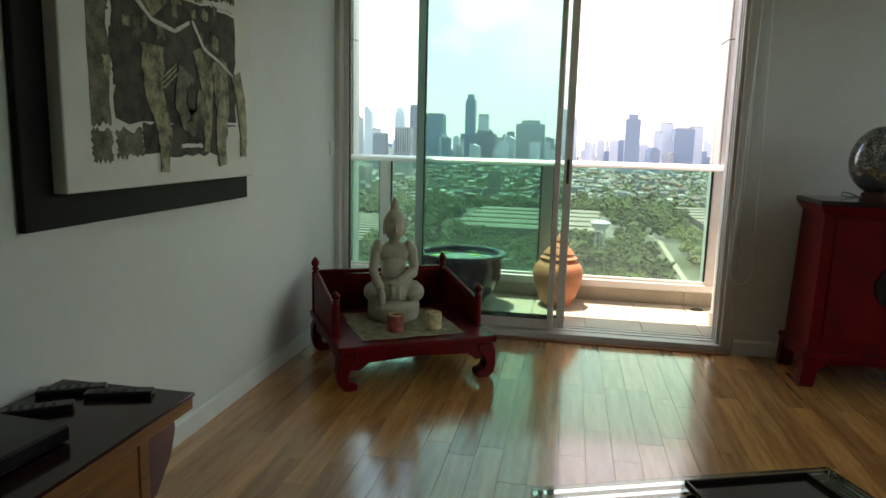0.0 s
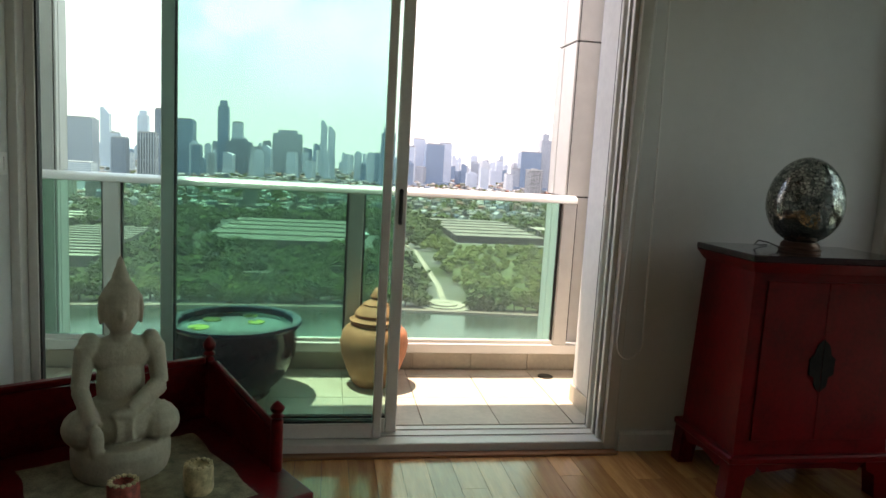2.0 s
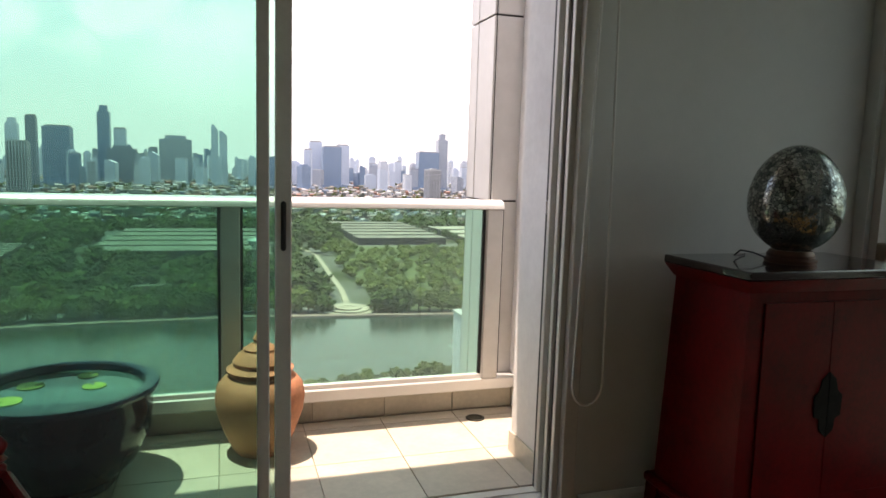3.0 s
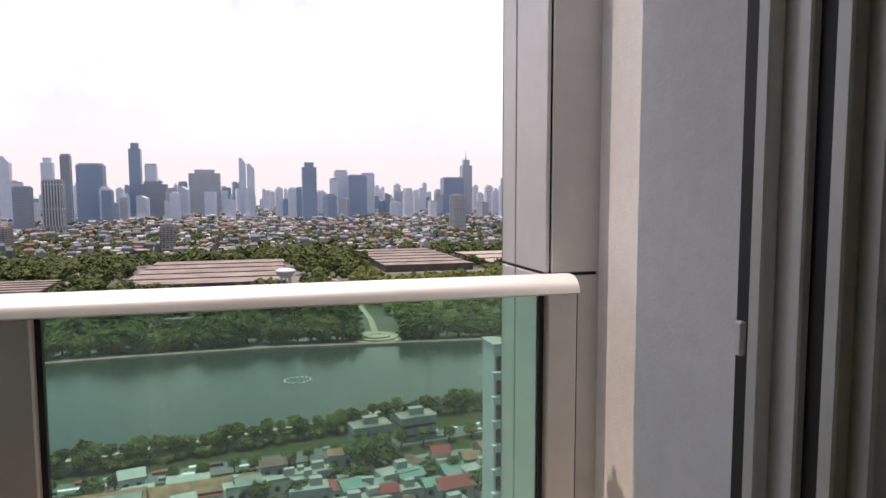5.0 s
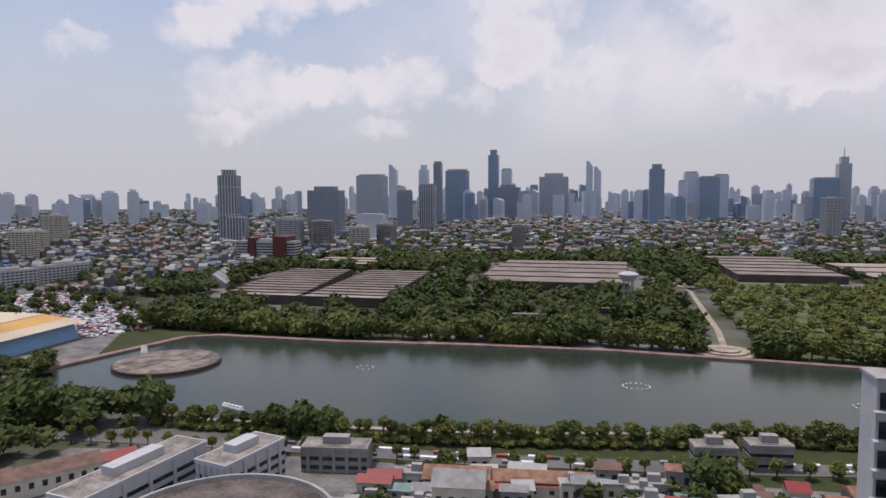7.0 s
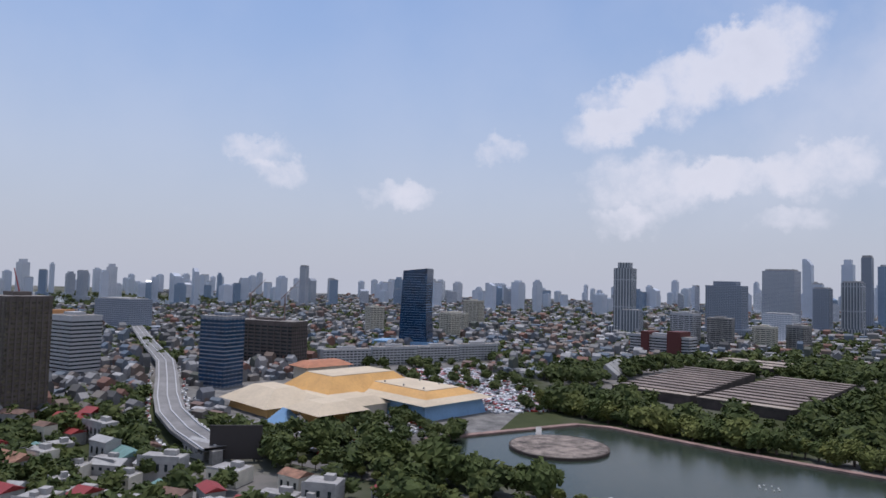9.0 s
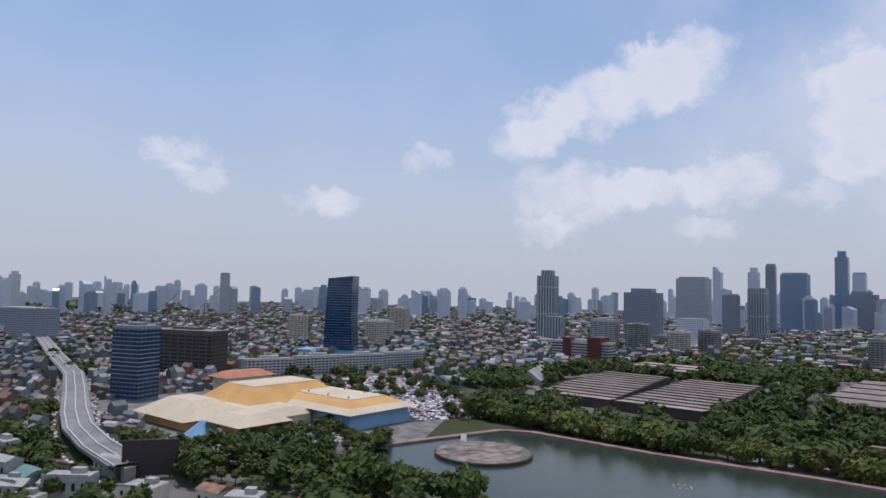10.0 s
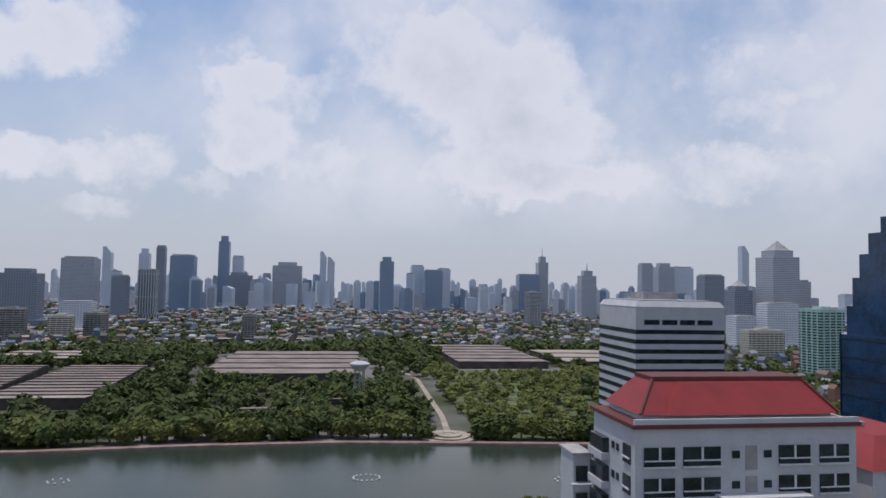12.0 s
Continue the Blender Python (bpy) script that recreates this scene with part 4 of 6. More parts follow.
part("roof", frustum(-417, -376, 264, 308, 11, 17, 11), TAN, eh, "cream hipped roof")
part("canopy", frustum(-432, -408, 258, 276, 0, 10, 8.5), BLUEW, eh, "blue glass pyramid")
part("wall", box(-462, -400, 296, 344, 0, 9), CREAM, eh)
part("roof", frustum(-468, -398, 292, 346, 9, 14, 9), TAN, eh, "cream link roof")
part("wall", box(-590, -566, 382, 432, 0, 15), CREAM, eh)
part("roof", frustum(-594, -562, 378, 436, 15, 20, 10), mat("tile_roof", (0.42, 0.18, 0.10), 0.8, vary=0.2, scale=0.1), eh)

# old factory sheds
SHED = mat("shed_roof", (0.23, 0.185, 0.16), 0.85, vary=0.3, scale=0.04)
SOOT = mat("sooty_wall", (0.07, 0.055, 0.05), 0.9, vary=0.3, scale=0.1)
SHEDL = mat("shed_roof_pale", (0.33, 0.275, 0.225), 0.85, vary=0.25, scale=0.05)


def sheds(x0, x1, y0, y1, rows, label, pale=False, skew=0.0):
    s = thing("factory_shed", 0, 0, G, 0, label, "shed", "old factory sheds")
    dy = (y1 - y0) / rows
    for i in range(rows):
        a = y0 + i * dy
        o = skew * i / rows
        part("roof", prism([(a, 9.4), (a + dy * 0.97, 8.3), (a + dy * 0.97, 7.9), (a, 9.0)], x0 + o, x1 + o, "x"), SHEDL if pale or (i == 0 and rows > 8) else SHED, s)
        part("clerestory", prism([(a + 0.6, 0), (a + 0.6, 8.9), (a + dy * 0.94, 7.9), (a + dy * 0.94, 0)], x0 + o + 0.5, x1 + o - 0.5, "x"), SOOT, s)
    return s


sheds(-345, -268, 575, 800, 12, "brown saw-tooth factory roofs in rows", skew=-30)
sheds(-262, -185, 575, 800, 12, "brown saw-tooth factory roofs in rows", skew=-10)
sheds(-128, 34, 720, 965, 5, "wide dusty brown factory roofs", skew=10)
sheds(160, 276, 830, 1080, 6, "pale grey factory roofs")
sheds(300, 420, 830, 1000, 3, "tan factory roofs on bare ground", True)
sheds(-390, -290, 860, 960, 3, "grey low factory roofs", True)
for x, y, w in ((-62, 520, 26), (-22, 560, 36), (-10, 500, 20), (-150, 640, 30)):
    sheds(x, x + w, y, y + 12, 1, "low brown park building among the trees")
for i in range(6):
    sheds(-220 + i * 42, -198 + i * 42, 1150 + i * 4, 1190 + i * 4, 1, "pale long barracks roof", True)
sheds(40, 160, 1120, 1160, 2, "long white warehouse roof", True)
sheds(180, 330, 1180, 1210, 1, "long white warehouse roof", True)
tm = thing("temple_hall", -420, 700, G, 20, "grey gabled hall with steep roofs", "building")
for i in range(4):
    part("roof", prism([(-14, 0), (14, 0), (14, 5), (0, 16), (-14, 5)], -38 + i * 20, -20 + i * 20, "y"), mat("slate_roof", (0.32, 0.32, 0.31), 0.8, vary=0.2, scale=0.1), tm)

# water tower
wt = thing("water_tower", 26.5, 559, G, 0, "white-topped water tower on a lattice frame", "water tower")
part("tank", lathe([(0, 32), (4.5, 32), (5.2, 33), (8.2, 37), (8.2, 37.8), (4, 39.4), (0, 40)], 24), PALEW, wt)
for i in range(8):
    a = math.pi * i / 4
    part("leg", limb((4.6 * math.cos(a), 4.6 * math.sin(a), 0), (4.0 * math.cos(a), 4.0 * math.sin(a), 32.2), 0.4, 0.35, seg=6), CONC, wt)
for z in (8, 16, 24):
    part("ring", lathe([(3.9, z), (4.8, z), (4.8, z + 0.7), (3.9, z + 0.7), (3.9, z)], 16), CONC, wt)

# elevated road
rd = thing("elevated_road", 0, 0, 0, 0, "pale concrete elevated road", "road")
HWAY = [(-1500, 560), (-951, 381), (-738, 315), (-618, 266), (-523, 226), (-462, 203), (-403, 188), (-350, 180)]
part("deck", ribbon(HWAY, 20, G + 9, thick=2), mat("worn_deck", (0.22, 0.215, 0.21), 0.9, vary=0.2, scale=0.03), rd)
part("parapet", ribbon([(x - 3.4, y + 9) for x, y in HWAY], 0.8, G + 10, thick=1.2), PALEW, rd)
part("parapet", ribbon([(x + 3.4, y - 9) for x, y in HWAY], 0.8, G + 10, thick=1.2), PALEW, rd)
part("median", ribbon(HWAY, 0.8, G + 9.8, thick=1.0), PALEW, rd)
for i in range(14):
    x = -1000 + i * 50
    y = float(np.interp(x, [p[0] for p in HWAY], [p[1] for p in HWAY]))
    part("pillar", box(x - 2, x + 2, y - 3, y + 3, G, G + 7.2), CONC, rd)
bd = thing("billboard", -347, 190, G, 53, "large dark billboard seen from its back", "billboard")
part("panel", box(-14, 14, -0.6, 0.6, 1.5, 20), mat("billboard_back", (0.05, 0.042, 0.04), 0.8), bd)
for u in (-10, 0, 10):
    part("post", box(u - 0.5, u + 0.5, 0.7, 1.7, 0, 19), CONC, bd)
solo("river", prism([(-4200, 350), (-2600, 620), (-2250, 1200), (-2400, 1500), (-3000, 1150), (-4200, 900)], G + 0.1, G + 0.5), lake_material(), "pale far river bend", "river", kind="structure")

# roofs by the lakeside street
R3 = random.Random(5)
WHITEF = mat("white_house_wall", (0.36, 0.35, 0.335), 0.8, vary=0.15, scale=0.2)
METALS = (mat("grey_sheet", (0.22, 0.225, 0.225), 0.6, vary=0.25, scale=0.3), mat("rust_sheet", (0.27, 0.14, 0.09), 0.8, vary=0.4, scale=0.3),
          mat("white_sheet", (0.36, 0.36, 0.35), 0.6, vary=0.15, scale=0.3), mat("teal_sheet", (0.14, 0.26, 0.24), 0.6, vary=0.2, scale=0.3), mat("brown_sheet", (0.17, 0.10, 0.075), 0.8, vary=0.3, scale=0.3), REDROOF)


def house(x, y, w, d, h, rz, roof, kind):
    t = thing("house", x, y, G, rz, "small town house with a sheet-metal roof" if kind else "flat-roofed concrete town house", "house", "houses by the lakeside street")
    part("wall", box(-w / 2, w / 2, -d / 2, d / 2, 0, h), R3.choice((WHITEF, CONC, CREAM)), t)
    if kind:
        part("roof", prism([(-d / 2 - 0.5, h), (d / 2 + 0.5, h), (0, h + d * 0.22)], -w / 2 - 0.5, w / 2 + 0.5, "x"), roof, t)
    else:
        part("roof", box(-w / 2 + 0.3, w / 2 - 0.3, -d / 2 + 0.3, d / 2 - 0.3, h, h + 0.15), ROOF, t)
        part("parapet", box(-w / 2, w / 2, -d / 2, -d / 2 + 0.3, h, h + 1), WHITEF, t)
        part("tank_room", box(0, w * 0.3, 0, d * 0.3, h + 0.15, h + 2.6), WHITEF, t)
    for i in range(max(2, int(w / 4))):
        u = -w / 2 + (i + 0.5) * w / max(2, int(w / 4))
        part("window", box(u - 0.8, u + 0.8, d / 2 - 0.05, d / 2 + 0.08, h * 0.45, h * 0.75), GLASSD, t)
        part("window", box(u - 0.8, u + 0.8, -d / 2 - 0.08, -d / 2 + 0.05, h * 0.45, h * 0.75), GLASSD, t)
    return t


for i in range(170):
    x, y = R3.uniform(-75, 120), R3.uniform(150, 243)
    if -205 < x < -75 and y < 245:
        continue
    house(x, y, R3.uniform(6, 15), R3.uniform(5, 9), R3.uniform(3.5, 8), R3.uniform(-4, 14), R3.choice(METALS), R3.random() < 0.7)
for i in range(70):
    x, y = R3.uniform(-520, -210), R3.uniform(60, 205)
    if abs(x + 409) < 150 and y > 185:
        continue
    house(x, y, R3.uniform(8, 22), R3.uniform(7, 14), R3.uniform(5, 13), R3.uniform(-10, 40), R3.choice(METALS), R3.random() < 0.6)
SHED_ROWS = ((-188, 190, 44, 12, 7, 52, 4), (-206, 170, 44, 12, 7, 52, 4), (-178, 208, 30, 9, 5, 52, 5), (-44, 221, 22, 12, 7, 6, 1), (-16, 226, 34, 10, 6, 6, 1), (-40, 205, 16, 14, 12, 6, 0))
for x, y, w, d, h, rz in ((-140, 182, 50, 13, 16, 80), (-114, 202, 28, 13, 16, 76), (-92, 232, 24, 10, 8.5, 8)):
    banded(x, y, w, d, h, PALEW if h > 10 else CONC, GLASSD, 3.2, "white low apartment block with roof huts", rz, 0.45, 0.3, "low_apartment_block", 0, 5)
for x, y, w, d, h, rz, k_ in SHED_ROWS:
    house(x, y, w, d, h, rz, METALS[k_], True)
ov = thing("round_roof_building", -96, 158, G, 0, "round building with a stained dark flat roof", "building")
part("wall", lathe([(0, 0), (31, 0), (31, 15), (30, 15), (30, 13.6), (0, 13.6)], 48), WHITEF, ov)
part("roof", lathe([(0, 13.7), (29.8, 13.7), (0, 13.9)], 48), mat("stained_roof", (0.11, 0.09, 0.08), 0.85, vary=0.6, scale=0.08), ov)
for x, y in ((44, 259), (64, 265)):
    banded(x, y, 15, 8, 9, CONC, GLASSD, 4.0, "grey flat-roofed pump house by the street", 8, 0.3, 0.2, "pump_house")

# ---- fields of small buildings and cars, too many to count ----
def boxes(items, name, material, label, category):
    """Many small upright boxes with low gables in one mesh: x, y, width, depth, height, turn."""
    a = np.array(items)
    n = len(a)
    base = np.array([(-.5, -.5, 0), (.5, -.5, 0), (.5, .5, 0), (-.5, .5, 0), (-.5, -.5, 1), (.5, -.5, 1), (.5, .5, 1), (-.5, .5, 1), (-.5, 0, 1.25), (.5, 0, 1.25)])
    p = base[None] * a[:, None, 2:5]
    c, s = np.cos(a[:, 5])[:, None], np.sin(a[:, 5])[:, None]
    v = np.stack((p[..., 0] * c - p[..., 1] * s + a[:, 0, None], p[..., 0] * s + p[..., 1] * c + a[:, 1, None], p[..., 2] + G), -1).reshape(-1, 3)
    faces = [(0, 1, 5, 4), (1, 2, 6, 9, 5), (2, 3, 7, 6), (3, 0, 4, 8, 7), (4, 5, 9, 8), (6, 7, 8, 9)]
    me = bpy.data.meshes.new(name)
    me.from_pydata(v.tolist(), [], [tuple(i * 10 + j for j in f) for i in range(n) for f in faces])
    me.materials.append(material)
    return tagged(new(name, me), label, category, kind="stuff")


R4 = random.Random(11)


def inside(x, y, poly):
    hit, j = False, len(poly) - 1
    for i, (px, py) in enumerate(poly):
        qx, qy = poly[j]
        if (py > y) != (qy > y) and x < (qx - px) * (y - py) / (qy - py) + px:
            hit = not hit
        j = i
    return hit


PARK = [(-345, 450), (460, 440), (470, 1090), (60, 1120), (-420, 1000), (-470, 640), (-350, 500)]
town = []
while len(town) < 26000:
    a, D = radians(R4.uniform(-88, 66)), 520 * (4700 / 520) ** R4.random()
    x, y = D * math.sin(a), D * math.cos(a)
    if inside(x, y, PARK) or inside(x, y, LAKE) or (-380 < x < -250 and y < 560) or (-600 < x < -330 and 250 < y < 600) or (-670 < x < -560 and 420 < y < 740) or (x < -2200 and y < 1600):
        continue
    u = float(np.interp(x, [p[0] for p in HWAY], [p[1] for p in HWAY]))
    if x < -280 and abs(y - u) < 22:
        continue
    if -420 < x < 900 and y < 1750 and R4.random() < 0.5:
        continue
    grow = 1 + D / 2500
    town.append((x, y, R4.uniform(4.5, 11) * grow, R4.uniform(4, 8) * grow, R4.choice((4, 5, 5, 6, 7, 9, 13)) * R4.uniform(0.7, 1.3), R4.choice((0.2, 0.25, 0.3, 1.8, -0.1))))
TOWN = palette("town_roofs", [(0.20, 0.20, 0.20), (0.27, 0.27, 0.27), (0.13, 0.13, 0.13), (0.36, 0.36, 0.36), (0.19, 0.13, 0.11), (0.23, 0.225, 0.22), (0.16, 0.17, 0.19), (0.44, 0.44, 0.44), (0.21, 0.19, 0.17), (0.15, 0.18, 0.21), (0.10, 0.11, 0.09), (0.30, 0.295, 0.29), (0.23, 0.12, 0.09), (0.10, 0.10, 0.10), (0.12, 0.16, 0.21), (0.20, 0.15, 0.12)])
boxes(town, "low_rise_town", TOWN, "endless low grey and rust city roofs", "town")
cars = []
for i in range(1700):
    u, v = R4.random(), R4.random()
    cars.append((-590 + 240 * u + 40 * v, 560 - 120 * u + 75 * v - 30, 4.4, 1.8, 1.2, R4.choice((0.3, 1.9))))
for i in range(260):
    k = R4.randrange(len(HWAY) - 1)
    u = R4.random()
    x, y = (HWAY[k][j] * (1 - u) + HWAY[k + 1][j] * u for j in (0, 1))
    cars.append((x + R4.uniform(-2, 2), y + R4.choice((-16, -14, 14, 16, 18)), 4.4, 1.9, 1.4, -0.4))
for i in range(70):
    x = R4.uniform(-120, 130)
    cars.append((x, float(np.interp(x, [-128, -48, 38, 98], [247, 250, 259, 269])) + R4.choice((-3, 3)), 4.4, 1.8, 1.4, 0.08))
for i in range(220):
    cars.append((R4.uniform(-395, -330), R4.uniform(235, 340), 4.4, 1.8, 1.3, R4.choice((0.3, 1.9))))
boxes(cars, "parked_cars", palette("car_paint", [(0.75, 0.75, 0.75), (0.08, 0.08, 0.09), (0.5, 0.51, 0.53), (0.85, 0.85, 0.85), (0.3, 0.31, 0.33), (0.35, 0.05, 0.04)], 0.3, 0.1), "rows of small parked cars", "cars")

# ---- trees ----
LEAF = leaves("tree_leaves", (0.015, 0.026, 0.008), (0.088, 0.118, 0.034))
LEAFY = leaves("light_tree_leaves", (0.038, 0.052, 0.014), (0.155, 0.175, 0.05))
BARK = mat("bark", (0.12, 0.09, 0.07), 0.9, vary=0.3, scale=1.0)


def clump_mesh(seed, count, size, flat):
    """A crown of many small leaf sprays round a knobbly core, with gaps and an uneven outline; unit radius."""
    r = np.random.RandomState(seed)
    d = r.normal(size=(count, 3))
    d /= np.linalg.norm(d, axis=1)[:, None]

    def swell(u):
        return 0.86 + 0.16 * np.sin(u[:, :1] * 5 + seed) * np.cos(u[:, 1:2] * 4 + seed) + 0.1 * np.sin(u[:, 2:] * 7 + seed * 2)
    c = d * r.uniform(0.72, 1.08, (count, 1)) * swell(d)
    tet = np.array([(1, 1, 1), (-1, -1, 1), (-1, 1, -1), (1, -1, -1)]) * 0.75
    v = tet[None] * (size * r.uniform(0.6, 1.4, (count, 1, 1))) + r.normal(scale=size * 0.45, size=(count, 4, 3)) + c[:, None]
    f = np.array([(0, 1, 2), (0, 3, 1), (0, 2, 3), (1, 3, 2)])
    f = (f[None] + 4 * np.arange(count)[:, None, None]).reshape(-1, 3)
    core = bmesh.new()
    bmesh.ops.create_icosphere(core, subdivisions=2 if count > 40 else 1, radius=1)
    cv = np.array([w.co[:] for w in core.verts])
    cf = np.array([[w.index for w in q.verts] for q in core.faces])
    core.free()
    cv = cv * 0.84 * swell(cv) + r.normal(scale=0.04, size=cv.shape)
    v = np.vstack((v.reshape(-1, 3), cv))
    v[:, 2] *= flat
    return v, np.vstack((f, cf + 4 * count))


FAR_CROWNS = [clump_mesh(s, 80, 0.17, 0.75) for s in range(6)]
LOW_CROWNS = [clump_mesh(s, 14, 0.3, 0.7) for s in range(6)]


def woods(items, name, material, label):
    """x, y, radius, height of the crown's middle; one mesh for a whole wood."""
    vs, fs, at = [], [], 0
    for i, (x, y, r, h) in enumerate(items):
        v, f = (FAR_CROWNS if x * x + y * y < 960 ** 2 else LOW_CROWNS)[i % 6]
        a = i * 2.4
        c, s = math.cos(a), math.sin(a)
        w = np.column_stack(((v[:, 0] * c - v[:, 1] * s) * r + x, (v[:, 0] * s + v[:, 1] * c) * r + y, v[:, 2] * r + G + h))
        vs.append(w)
        fs.append(f + at)
        at += len(v)
    vs, fs = np.vstack(vs), np.vstack(fs)
    me = bpy.data.meshes.new(name)
    me.from_pydata(vs.tolist(), [], fs.tolist())
    me.materials.append(material)
    return tagged(new(name, me), label, "trees", kind="stuff")


def clear(x, y):
    for x0, x1, y0, y1 in ((-385, -170, 535, 805), (-140, 52, 672, 970), (150, 285, 770, 1085), (295, 425, 825, 1005), (-395, -285, 855, 965), (-65, -30, 515, 536), (-24, 16, 555, 575)):
        if x0 < x < x1 and y0 < y < y1:
            return False
    return not (76 < x < 106 and y < 760) and not (66 < x < 100 and y < 480)


dark, light = [], []
R5 = random.Random(3)
while len(dark) < 1350:
    x, y = R5.uniform(-480, 470), R5.uniform(450, 1110)
    if not inside(x, y, PARK) or not clear(x, y) or (x > 104 and y < 800 and R5.random() < 0.93):
        continue
    r = R5.uniform(2.6, 6.5) if R5.random() < 0.6 else R5.uniform(6.5, 11.5)
    dark.append((x, y, r, r * 0.9 + 2))
while len(light) < 780:
    x, y = R5.uniform(106, 460), R5.uniform(450, 840)
    if clear(x, y):
        r = R5.uniform(2.5, 6)
        light.append((x, y, r, r * 0.9 + 1))
for i in range(6800):
    a, D = radians(R5.uniform(-88, 60)), R5.uniform(800, 3800)
    x, y = D * math.sin(a), D * math.cos(a)
    if not inside(x, y, PARK):
        r = R5.uniform(4.5, 10)
        dark.append((x, y, r, r * 0.8))
for i in range(420):
    x, y = R5.uniform(-560, -190), R5.uniform(70, 262)
    u = float(np.interp(x, [p[0] for p in HWAY], [p[1] for p in HWAY]))
    if abs(y - u) > 18 and not (-205 < x and y < 240) and not (y > 222 and x < -375):
        r = R5.uniform(4, 9)
        dark.append((x, y, r, r * 0.9 + 2))
for i in range(150):
    x, y = R5.uniform(-560, -320), R5.uniform(440, 640)
    r = R5.uniform(3.5, 7)
    if R5.random() < 0.6 and not (-560 < x < -362 and y < 450):
        dark.append((x, y, r, r + 1))
for i in range(75):
    x, y = R5.uniform(-385, -300), R5.uniform(255, 345)
    r = R5.uniform(3, 6)
    dark.append((x, y, r, r + 1))
for i in range(90):
    x, y = R5.uniform(-190, 125), R5.uniform(170, 244)
    if not -205 < x < -75:
        r = R5.uniform(2.5, 5)
        dark.append((x, y, r, r + 1))
for i in range(800):
    x, y = R5.uniform(-420, 900), R5.uniform(1080, 1700)
    r = R5.uniform(4, 8)
    dark.append((x, y, r, r * 0.9))
for i in range(1100):
    x, y = R5.uniform(150, 900), R5.uniform(330, 1100)
    if not inside(x, y, PARK) and not inside(x, y, LAKE):
        r = R5.uniform(5, 9)
        dark.append((x, y, r, r + 1))
woods(dark, "park_woods", LEAF, "dense dark green tropical tree crowns")
woods(light, "young_park_trees", LEAFY, "light green scattered young park trees")
hedge = []
for i in range(520):
    u = R5.random()
    x = -190 + 320 * u
    y = float(np.interp(x, [-190, -116, -57, 8, 59, 110, 130], [266, 266, 270, 281, 292, 300, 304]))
    hedge.append((x, y - R5.uniform(1.5, 9), R5.uniform(1.0, 2.4), R5.uniform(1.0, 2.6)))
woods(hedge, "shore_shrubs", LEAFY, "low shrubs and verge along the shore")


def tree(x, y, r, h, crown_mesh, trunk_mesh):
    t = thing("tree", x, y, G, R5.uniform(0, 360), "round-crowned green tree by the lake", "tree", "lakeside trees")
    c = new("crown", crown_mesh)
    c.parent, c.location, c.scale = t, (0, 0, h), (r, r, r)
    s = new("trunk", trunk_mesh)
    s.parent, s.scale = t, (r / 4, r / 4, h)
    return t


CROWNS = []
for s in range(5):
    v, f = clump_mesh(40 + s, 260, 0.13, 0.85)
    me = bpy.data.meshes.new("crown")
    me.from_pydata(v.tolist(), [], f.tolist())
    me.materials.append(LEAF if s % 2 else LEAFY)
    CROWNS.append(me)
tb = limb((0, 0, 0), (0, 0, 0.9), 0.5, 0.3)
for a in range(4):
    limb((0, 0, 0.62), (1.6 * math.cos(a * 1.6), 1.6 * math.sin(a * 1.6), 1.05), 0.22, 0.08, tb, 6)
TRUNK = mesh_of(tb, "trunk", BARK)
for i in range(64):
    x = -190 + i * 5.0 + R5.uniform(-1.5, 1.5)
    y = float(np.interp(x, [-190, -116, -57, 8, 59, 110, 130], [262, 262, 266, 277, 288, 297, 300]))
    tree(x, y - R5.uniform(0, 3), R5.uniform(2.2, 4.0), R5.uniform(5, 8), R5.choice(CROWNS), TRUNK)
for i in range(50):
    x = -330 + i * 9.2 + R5.uniform(-2, 2)
    y = float(np.interp(x, [-330, -240, -128, -48, 38, 98, 130], [206, 230, 239, 242, 251, 261, 264]))
    tree(x, y, R5.uniform(1.8, 3.2), R5.uniform(4, 6), CROWNS[0] if i % 3 else CROWNS[2], TRUNK)
for x, y, r in ((-193, 262, 10), (-240, 243, 12), (-255, 250, 10), (-225, 252, 9), (-120, 262, 7), (-132, 262, 6), (-108, 263, 6), (-330, 238, 10), (-300, 252, 9), (-280, 244, 10), (38, 236, 7), (45, 230, 6), (-60, 268, 5)):
    tree(x, y, r, r * 1.1 + 1, CROWNS[1], TRUNK)
for i in range(90):
    x = -340 + i * 8.4 + R5.uniform(-2, 2)
    if 66 < x < 100:
        continue
    y = float(np.interp(x, [-340, -283, -262, -171, -79, 9, 86, 190, 330, 460], [455, 446, 446, 444, 452, 454, 446, 434, 415, 410])) + R5.uniform(3, 12)
    tree(x, y, R5.uniform(5, 11), R5.uniform(6.5, 10), R5.choice(CROWNS), TRUNK)

